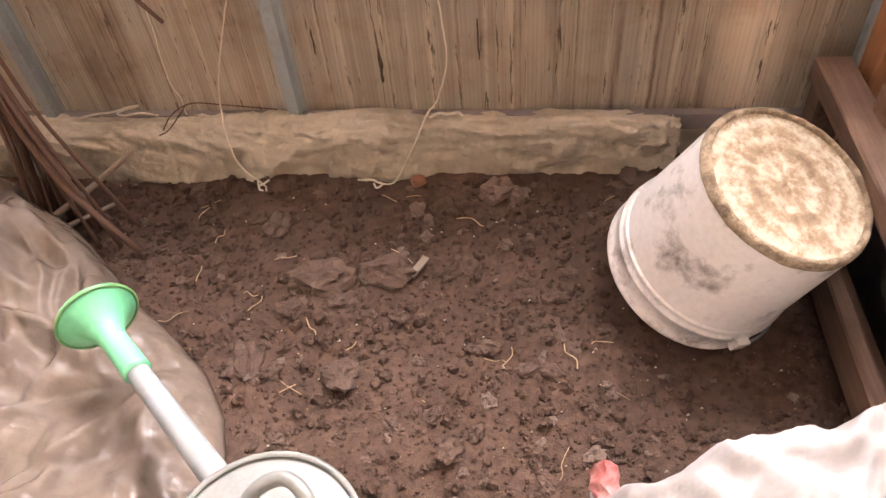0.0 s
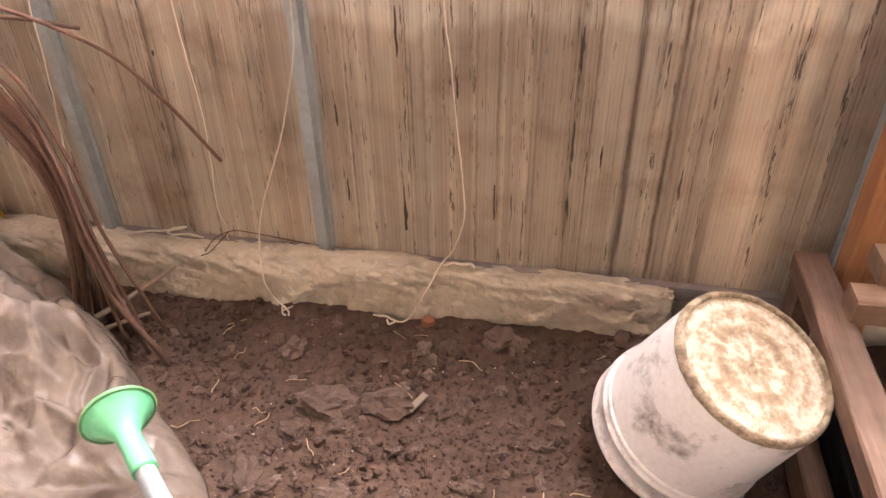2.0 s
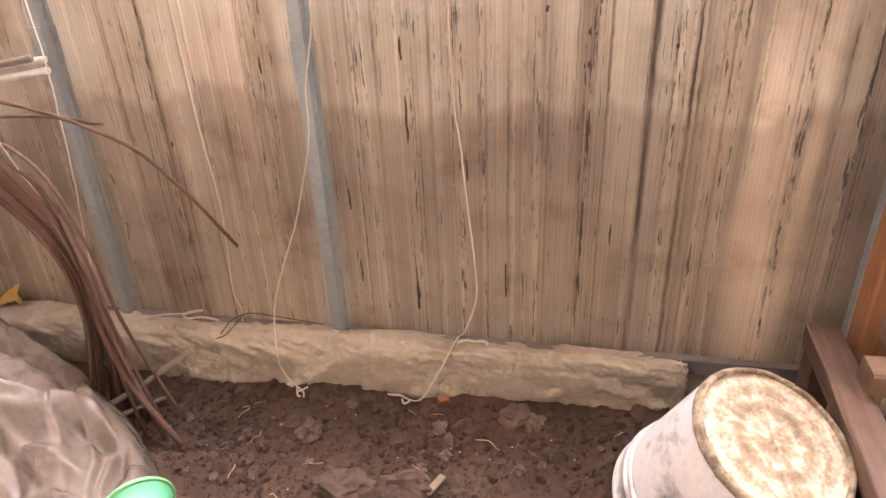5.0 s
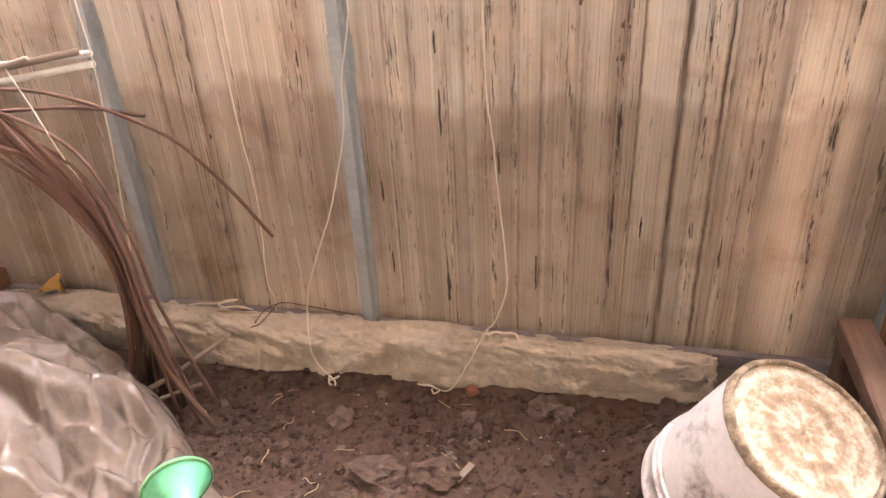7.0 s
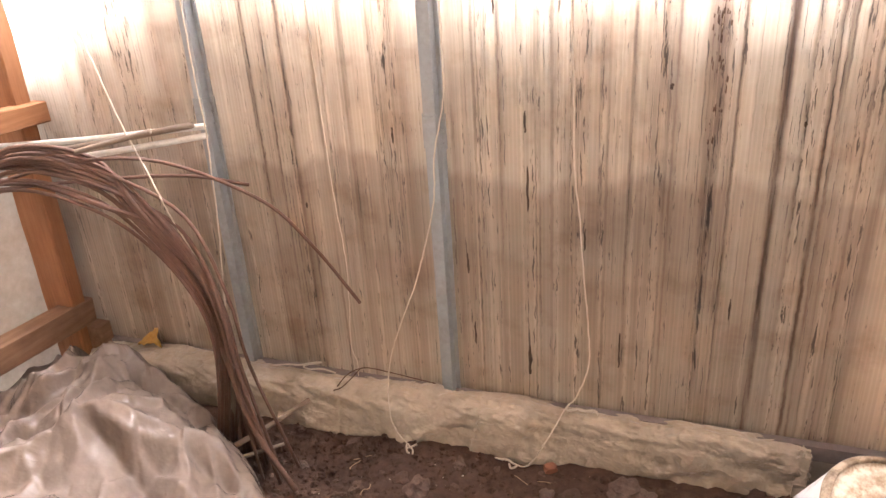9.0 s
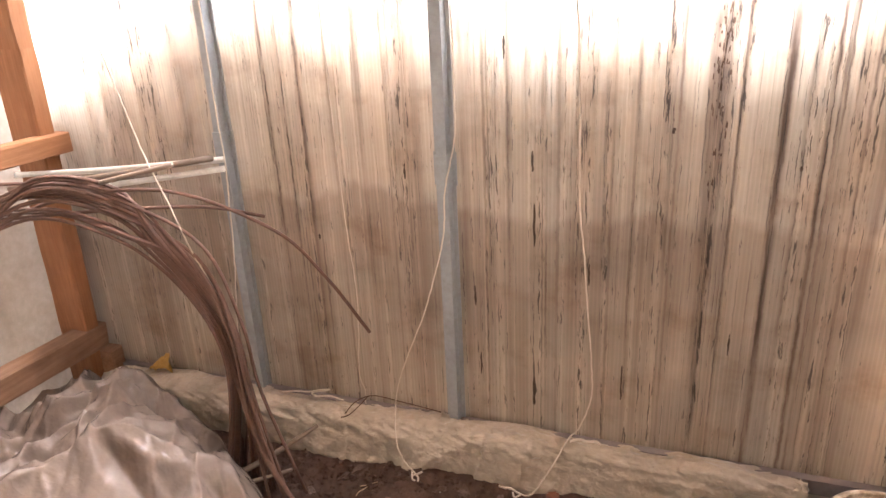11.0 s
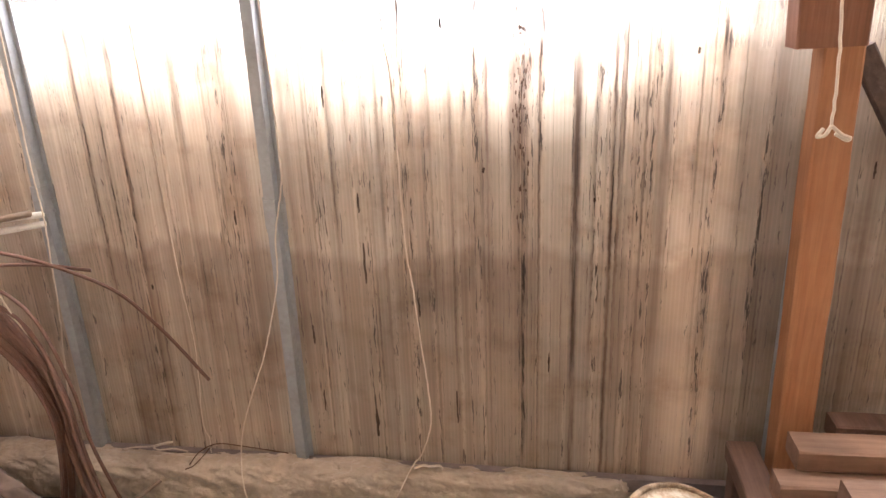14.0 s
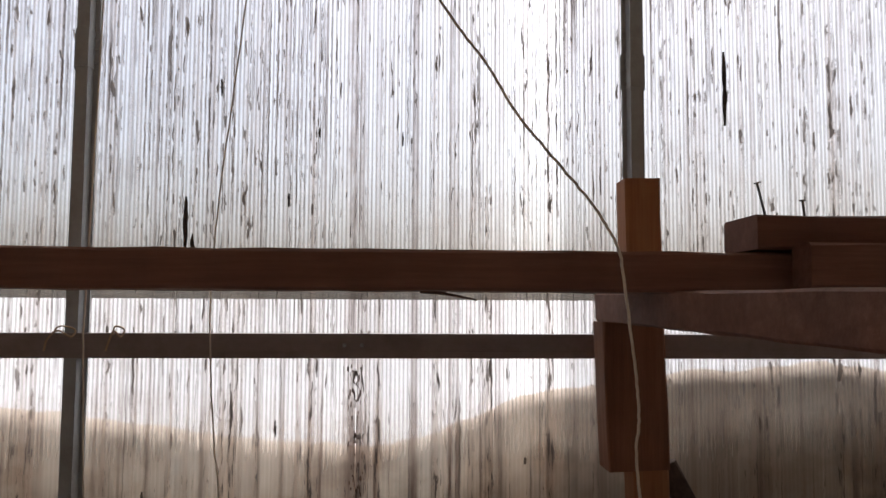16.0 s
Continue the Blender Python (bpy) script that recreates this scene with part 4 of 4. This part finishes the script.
# ---- white sack ----
def sack_place(u, v):
    x = 0.08 + 0.78 * u
    back = 0.300 + 0.050 * ease(0.14, 0.28, x) + 0.10 * ease(0.28, 0.62, x) + 0.012 * fbm(x * 14, 2.0)
    y = -0.55 + (back + 0.55) * v
    edge = ease(0, 0.03, back - y) * ease(0.0, 0.06, u) * ease(0.0, 0.1, 1 - u)
    crump = 0.03 * (0.5 - abs(fbm(x * 5, y * 5, 11.0, 3))) + 0.018 * (0.5 - abs(fbm(x * 13, y * 13, 13.0, 3))) + 0.7 * min(0.06, folds(x - 1.15, y + 0.1))
    z = GROUND + 0.02 + edge * (0.06 + 0.065 * ease(0.1, 0.35, x) + 0.035 * ease(0.42, 0.6, x)) + crump * (0.3 + edge)
    return (x, y, max(z, soil_height(x, y) + 0.006))


bm = bmesh.new()
grid(bm, 120, 120, sack_place)
sack = link_mesh("woven_sack", bm, SACK, True)
sack.modifiers.new("thickness", "SOLIDIFY").thickness = 0.002
tagged(sack, "crumpled white woven plastic sack lying on the soil", "sack")
bm = bmesh.new()
grid(bm, 14, 14, lambda u, v: (0.080 + 0.04 * u + 0.008 * fbm(v * 3, u * 3), 0.275 + 0.05 * v, GROUND + 0.045 + 0.035 * math.sin(math.pi * u) * (0.4 + 0.6 * v) + 0.008 * fbm(u * 5, v * 5)))
part("printed_corner", bm, REDPRINT, sack, "sack corner with faded red print", True)

# ---- bundle of rods ----
rng = random.Random(12)
bundle = thing("rod_bundle", "bundle of long rusty bent rods leaning in the corner", "rods", (-0.93, 0.835, GROUND))
BO = Vector((-0.93, 0.84, 0.0))
for k in range(19):
    s = rng.uniform(-1, 1)
    q = rng.uniform(-1, 1)
    foot = Vector((-0.93 + 0.11 * s, 0.83 + 0.05 * q, 0.0))
    pts = [foot, (-0.945 + 0.035 * s, 0.84 + 0.03 * q, 0.27), (-0.968 + 0.035 * s, 0.845 + 0.02 * q, 0.44 + 0.015 * q), (-1.06 + 0.05 * s, 0.845 + 0.02 * s, 0.605 + 0.045 * q),
           (-1.19 + 0.03 * s, 0.83 + 0.03 * q, 0.700 + 0.045 * q), (-1.35 + 0.03 * q, 0.78 + 0.03 * s, 0.745 + 0.05 * q), (-1.46, 0.66 + 0.05 * q, 0.715 + 0.06 * s + 0.03 * q), (-1.52, 0.48 + 0.05 * s, 0.62 + 0.09 * s + 0.05 * q)]
    bm = bmesh.new()
    tube(bm, [Vector(p) - BO for p in pts], rng.uniform(0.0036, 0.0050), 7, step=5)
    part("rod", bm, RUST, bundle, smooth=True)
for pts, r, mat in (([(-1.55, 0.72, 0.62), (-1.38, 0.80, 0.715), (-1.10, 0.87, 0.745), (-0.89, 0.955, 0.640), (-0.79, 0.99, 0.52), (-0.695, 1.005, 0.376)], 0.0042, RUST),
                    ([(-1.55, 0.80, 0.665), (-1.25, 0.83, 0.70), (-1.05, 0.93, 0.690), (-0.935, 1.0, 0.651)], 0.0042, RUST),
                    ([(-1.62, 0.80, 0.655), (-1.35, 0.83, 0.735), (-1.05, 0.86, 0.808)], 0.006, STICK),
                    ([(-0.975, 0.845, 0.33), (-0.90, 0.80, 0.15), (-0.79, 0.77, 0.004)], 0.007, RUST),
                    ([(-0.955, 0.845, 0.27), (-1.0, 0.87, 0.12), (-1.03, 0.88, 0.0)], 0.006, STICK)):
    bm = bmesh.new()
    tube(bm, [Vector(p) - BO for p in pts], r, 7, step=6)
    part("rod", bm, mat, bundle, smooth=True)
for pts, r in (([(-0.99, 0.79, 0.035), (-0.93, 0.87, 0.05), (-0.86, 0.98, 0.075)], 0.008), ([(-0.99, 0.76, 0.02), (-0.93, 0.80, 0.03), (-0.87, 0.86, 0.028)], 0.006)):
    bm = bmesh.new()
    tube(bm, pts, r, 7, r1=r * 0.7)
    tagged(link_mesh("dry_stick", bm, STICK, True), "dry grey-brown stick lying on the soil by the rods", "stick", group="sticks by the rods")
for p0, p1 in (((-1.045, 1.02, 0.757), (-1.69, 1.0, 0.690)), ((-1.045, 1.02, 0.735), (-1.69, 1.0, 0.635)), ((-1.06, 1.0, 0.765), (-1.69, 0.97, 0.66))):
    bm = bmesh.new()
    tube(bm, [p0, Vector(p0).lerp(Vector(p1), 0.5) + Vector((0, 0, -0.004)), p1], 0.0075, 8)
    tagged(link_mesh("slim_tube", bm, WHITEROD if p0[2] != 0.765 else STICK, True), "pale slim tube lying level from the rib to the end wall", "tube", group="tubes at the end wall")


# ---- twine ----
def twine(pts, r, label, knot=None, group="hanging twine"):
    e = thing("twine", label, "twine", pts[-1], group)
    o = Vector(pts[-1])
    bm = bmesh.new()
    tube(bm, [Vector(p) - o for p in pts], r, 6, step=8, wob=0.0007, seed=len(pts))
    part("strand", bm, TWINE, e, smooth=True)
    if knot is not None:
        bm = bmesh.new()
        for loop in knot:
            tube(bm, loop, r * 1.25, 6, step=6)
        part("knot", bm, TWINE, e, smooth=True)
    return e


twine([(-0.190, 1.05, 2.05), (-0.215, 1.05, 1.82), (-0.237, 1.045, 1.60), (-0.245, 1.035, 1.45), (-0.243, 1.028, 1.308), (-0.237, 1.045, 1.14), (-0.230, 1.07, 1.02), (-0.225, 1.07, 0.87), (-0.220, 1.07, 0.68), (-0.208, 1.07, 0.57), (-0.198, 1.07, 0.45), (-0.184, 1.07, 0.30), (-0.183, 1.068, 0.22), (-0.208, 1.06, 0.14), (-0.228, 1.045, 0.118), (-0.262, 0.990, 0.06), (-0.30, 0.975, -0.004), (-0.335, 0.972, -0.006)], 0.0018,
      "white twine hanging slack down to a knot on the soil", [[(0, 0, 0.002), (-0.016, 0.004, 0.006), (-0.03, 0.002, 0.006), (-0.045, 0.006, 0.004)], [(0, 0, 0.002), (0.012, -0.012, 0.008), (0.0, -0.02, 0.004), (-0.008, -0.008, 0.006)]])
twine([(-0.470, 1.04, 2.05), (-0.478, 1.03, 1.45), (-0.478, 1.025, 1.308), (-0.475, 1.04, 1.05), (-0.478, 1.05, 0.89), (-0.482, 1.05, 0.815), (-0.508, 1.05, 0.705), (-0.517, 1.05, 0.60), (-0.550, 1.05, 0.475), (-0.580, 1.05, 0.385), (-0.634, 1.045, 0.25), (-0.655, 1.03, 0.165), (-0.640, 0.978, 0.08), (-0.620, 0.965, 0.035), (-0.585, 0.962, -0.006)], 0.0018,
      "white twine hanging beside the steel rib to a tied end", [[(0, 0, 0), (0.008, -0.01, 0.004), (0.012, -0.022, 0.003)], [(0, 0, 0), (-0.012, 0.004, 0.008), (-0.004, -0.018, 0.004), (0.004, -0.02, 0.002)], [(0.014, 0.003, 0.012), (0.0, 0.0, 0.004), (-0.012, -0.006, 0.002)]])
twine([(-0.78, 1.06, 2.0), (-0.776, 1.06, 1.3), (-0.773, 1.06, 1.05), (-0.768, 1.06, 0.84), (-0.762, 1.06, 0.60), (-0.753, 1.06, 0.46), (-0.755, 1.06, 0.35), (-0.767, 1.06, 0.20), (-0.756, 1.06, 0.15), (-0.757, 1.058, 0.11)], 0.0012, "thin pale twine hanging down the sheet to the kerb")
twine([(-0.975, 0.95, 1.95), (-0.985, 0.95, 1.25), (-0.987, 0.95, 1.03), (-0.989, 0.95, 0.88), (-0.987, 0.95, 0.77), (-0.995, 0.95, 0.67), (-1.005, 0.95, 0.547), (-1.024, 0.95, 0.40), (-1.03, 0.93, 0.2), (-0.99, 0.9, 0.04)], 0.0016, "white twine hanging down in front of the steel rib")
twine([(-1.42, 0.86, 1.95), (-1.26, 0.86, 1.30), (-1.172, 0.85, 1.025), (-1.144, 0.85, 0.92), (-1.112, 0.85, 0.80), (-1.070, 0.85, 0.687), (-1.042, 0.85, 0.604), (-1.005, 0.85, 0.523)], 0.0016, "white twine tied slanting to the bundle of rods")
twine([(-0.235, 0.53, 2.425), (0.06, 0.53, 1.96), (0.182, 0.53, 1.770), (0.229, 0.53, 1.707), (0.270, 0.53, 1.640), (0.317, 0.53, 1.583), (0.360, 0.53, 1.533), (0.386, 0.53, 1.494), (0.402, 0.53, 1.460), (0.411, 0.53, 1.392), (0.421, 0.53, 1.303), (0.424, 0.53, 1.250), (0.420, 0.53, 1.202), (0.428, 0.53, 1.114), (0.430, 0.53, 1.036)], 0.0019,
      "white twine slung from above to a looped end before the beam", [[(0, 0, 0), (-0.008, -0.006, -0.010), (-0.016, -0.004, -0.012), (-0.008, 0.002, -0.004)], [(0, 0, 0), (0.012, -0.004, -0.010), (0.022, -0.002, -0.014), (0.020, 0.002, -0.018), (0.006, 0.002, -0.010)]])
bm = bmesh.new()
tube(bm, [(-1.00, 1.05, 0.108), (-0.95, 1.045, 0.122), (-0.91, 1.04, 0.130), (-0.875, 1.05, 0.136), (-0.865, 1.065, 0.128), (-0.91, 1.055, 0.118), (-0.885, 1.035, 0.124), (-0.855, 1.05, 0.120), (-0.82, 1.055, 0.110)], 0.0022, 6)
tagged(link_mesh("twine_scrap", bm, TWINE, True), "tangled scrap of white twine lying on the kerb", "twine")
bm = bmesh.new()
tube(bm, [(-0.225, 1.045, 0.110), (-0.205, 1.05, 0.117), (-0.185, 1.045, 0.119), (-0.165, 1.055, 0.115), (-0.155, 1.05, 0.110)], 0.003, 6)
tagged(link_mesh("twine_scrap", bm, TWINE, True), "short scrap of white twine lying on the kerb", "twine")

# ---- small things on kerb and soil ----
bm = bmesh.new()
grid(bm, 12, 8, lambda u, v: (-1.44 + 0.085 * u, 1.045 + 0.05 * v * math.sin(math.pi * min(1, u + 0.12)), 0.108 + 0.03 * math.sin(2.6 * u) * (0.4 + v) + 0.012 * fbm(u * 5, v * 5)))
leaf = link_mesh("dry_leaf", bm, LEAF, True)
leaf.modifiers.new("thickness", "SOLIDIFY").thickness = 0.0008
tagged(leaf, "curled dry yellow leaf lying on the kerb", "leaf")


def lump_mesh(name, seed, flat=0.6):
    bm = bmesh.new()
    bmesh.ops.create_icosphere(bm, subdivisions=3, radius=1.0)
    for v in bm.verts:
        d = v.co.normalized()
        v.co = d * (1.0 + 0.55 * fbm(d.x * 1.3 + seed * 7, d.y * 1.3, d.z * 1.3, 3) + 0.12 * fbm(d.x * 6, d.y * 6 + seed, d.z * 6, 3))
        v.co.z *= flat
    me = bpy.data.meshes.new(name)
    bm.to_mesh(me)
    bm.free()
    me.materials.append(CLOD)
    return me


LUMPS = [lump_mesh("clod", s, 0.45 + 0.07 * (s % 4)) for s in range(8)]
rng = random.Random(77)


def clod(x, y, r, turn=None):
    ob = new("clod", LUMPS[rng.randrange(8)])
    ob.parent = soil
    ob.matrix_basis = pose(x, y, soil_height(x, y) + r * 0.12, rng.uniform(-20, 20), rng.uniform(-20, 20), rng.uniform(0, 360)) @ Matrix.Diagonal((r * rng.uniform(0.8, 1.3), r * rng.uniform(0.7, 1.0), r, 1))


# large clods that show plainly, then a scatter of smaller ones
for x, y, r in ((-0.319, 0.494, 0.040), (-0.28, 0.725, 0.047), (-0.405, 0.700, 0.052), (-0.245, 0.903, 0.022), (-0.192, 0.914, 0.024), (-0.038, 0.942, 0.028), (-0.012, 0.519, 0.017), (0.034, 0.509, 0.019), (-0.081, 0.563, 0.021),
                (-0.132, 0.748, 0.022), (-0.497, 0.504, 0.034), (-0.665, 0.82, 0.020), (0.047, 0.682, 0.016), (-0.014, 0.724, 0.016), (0.188, 0.975, 0.042), (-0.085, 0.960, 0.040), (-0.24, 0.616, 0.022), (-0.527, 0.852, 0.030), (-0.578, 0.873, 0.021),
                (-0.739, 0.965, 0.024), (-0.45, 0.625, 0.026), (-0.355, 0.655, 0.022), (-0.165, 0.725, 0.018), (-0.30, 0.62, 0.016), (0.12, 0.60, 0.018), (-0.45, 0.50, 0.018), (-0.16, 0.43, 0.016), (0.09, 0.37, 0.018), (-0.12, 0.36, 0.022)):
    clod(x, y, r)
made = 0
while made < 262:
    x, y = rng.uniform(-0.95, 0.48), rng.uniform(0.1, 1.0)
    if x < film_edge(y) + 0.02 or (x - 0.31) ** 2 + (y - 0.70) ** 2 < 0.03:
        continue
    clod(x, y, rng.choice((0.006, 0.007, 0.008, 0.009, 0.011, 0.014)))
    made += 1

# small lumps between the clods, then crumbs and grit
verts, faces = [], []
shapes = []
for n in range(6):
    b = bmesh.new()
    bmesh.ops.create_icosphere(b, subdivisions=2, radius=1.0)
    b.verts.index_update()
    pts = []
    for v in b.verts:
        d = v.co.normalized()
        pts.append(d * (1 + 0.6 * fbm(d.x * 1.4 + n * 5, d.y * 1.4, d.z * 1.4, 3)))
    shapes.append((pts, [tuple(v.index for v in f.verts) for f in b.faces]))
    b.free()
made = 0
while made < 1900:
    x, y = rng.uniform(-1.0, 0.5), rng.uniform(0.02, 1.0)
    if x < film_edge(y) + 0.01 or fbm(x * 5, y * 5, 40.0, 2) < rng.uniform(-0.6, 0.3):
        continue
    pts, tris = shapes[made % 6]
    r = 0.0028 + 0.009 * rng.random() ** 4.0
    turn = Matrix.Rotation(rng.uniform(0, 6.28), 3, "Z") @ Matrix.Rotation(rng.uniform(0, 6.28), 3, "X")
    at = Vector((x, y, soil_height(x, y) + r * 0.25))
    i = len(verts)
    verts += [tuple(at + turn @ (p * r)) for p in pts]
    faces += [tuple(i + q for q in f) for f in tris]
    made += 1
for _ in range(8500):
    x, y = rng.uniform(-1.0, 0.49), rng.uniform(0.0, 1.0)
    if x < film_edge(y):
        continue
    r = rng.uniform(0.0014, 0.0045)
    z = soil_height(x, y) + 0.3 * r
    i = len(verts)
    a = rng.uniform(0, 6.28)
    for k in range(4):
        verts.append((x + r * rng.uniform(0.7, 1.2) * math.cos(a + 1.57 * k), y + r * rng.uniform(0.7, 1.2) * math.sin(a + 1.57 * k), z + rng.uniform(-0.3, 0.3) * r))
    verts += [(x, y, z + r * rng.uniform(0.6, 1.0)), (x, y, z - r)]
    for k in range(4):
        faces += [(i + k, i + (k + 1) % 4, i + 4), (i + (k + 1) % 4, i + k, i + 5)]
me = bpy.data.meshes.new("soil_crumbs")
me.from_pydata(verts, [], faces)
me.materials.append(SOIL)
tagged(new("soil_crumbs", me), "small crumbs of soil and grit strewn over the bed", "soil", kind="stuff")

# straws and thin roots on the soil
for n in range(46):
    x, y = rng.uniform(-0.75, 0.42), rng.uniform(0.25, 0.97)
    if x < film_edge(y) + 0.03 or (x - 0.31) ** 2 + (y - 0.70) ** 2 < 0.035:
        continue
    a, l = rng.uniform(0, 6.28), rng.uniform(0.015, 0.06)
    pts = []
    for k in range(4):
        px, py = x + l * (k / 3 - 0.5) * math.cos(a) + rng.uniform(-1, 1) * 0.12 * l, y + l * (k / 3 - 0.5) * math.sin(a) + rng.uniform(-1, 1) * 0.12 * l
        pts.append((px, py, soil_height(px, py) + 0.006))
    bm = bmesh.new()
    tube(bm, pts, rng.uniform(0.0007, 0.0013), 5, step=3)
    tagged(link_mesh("straw", bm, STRAW), "thin pale straw or dry root lying on the soil", "straw", group="straws on the soil")
for x, y, a in ((-0.219, 0.732, 1.2),):
    bm = bmesh.new()
    box(bm, -0.03, 0.03, -0.007, 0.007, 0.0, 0.006, pose(x, y, soil_height(x, y) + 0.012, 6, 8, math.degrees(a)))
    tagged(link_mesh("wood_chip", bm, STICK), "flat grey wood chip lying on the soil", "wood chip")
bm = bmesh.new()
box(bm, -0.014, 0.014, -0.010, 0.010, 0, 0.02, pose(-0.254, 0.990, soil_height(-0.254, 0.990) - 0.002, 10, 5, 30))
bmesh.ops.bevel(bm, geom=bm.edges[:], offset=0.005, segments=2)
tagged(link_mesh("brick_bit", bm, plain_material("brick_red", (0.24, 0.10, 0.055), 0.9, 0, (0.15, 0.065, 0.045), 0.6, 40, 0.5)), "small reddish brick fragment on the soil by the kerb", "brick fragment")

# pale specks of grit, and thin dry twigs trailing over the kerb
verts, faces = [], []
while len(verts) < 90 * 4:
    x, y = rng.uniform(-0.85, 0.45), rng.uniform(0.15, 0.97)
    if x < film_edge(y) + 0.02:
        continue
    r = rng.uniform(0.0014, 0.0036)
    z = soil_height(x, y) + 0.004
    i = len(verts)
    verts += [(x - r, y - r * 0.6, z), (x + r, y - r * 0.5, z + 0.001), (x + 0.2 * r, y + r, z), (x, y, z + r * 1.1)]
    faces += [(i, i + 1, i + 3), (i + 1, i + 2, i + 3), (i + 2, i, i + 3), (i + 2, i + 1, i)]
me = bpy.data.meshes.new("pale_grit")
me.from_pydata(verts, [], faces)
me.materials.append(plain_material("pale_grit", (0.52, 0.47, 0.40), 0.9, 0, (0.35, 0.28, 0.22), 0.5, 90, 0.2))
tagged(new("pale_grit", me), "tiny pale specks of grit strewn over the soil", "grit", kind="stuff")
for pts in ([(-0.79, 1.005, 0.108), (-0.765, 1.02, 0.138), (-0.72, 1.03, 0.158), (-0.66, 1.04, 0.148), (-0.60, 1.045, 0.138), (-0.545, 1.05, 0.128)], [(-0.80, 1.0, 0.098), (-0.775, 0.998, 0.112), (-0.75, 1.01, 0.136), (-0.735, 1.03, 0.152)]):
    bm = bmesh.new()
    tube(bm, pts, 0.0014, 5)
    tagged(link_mesh("dry_twig", bm, RUST, True), "thin reddish-brown dry twig trailing over the kerb", "twig", group="dry twigs on the kerb")
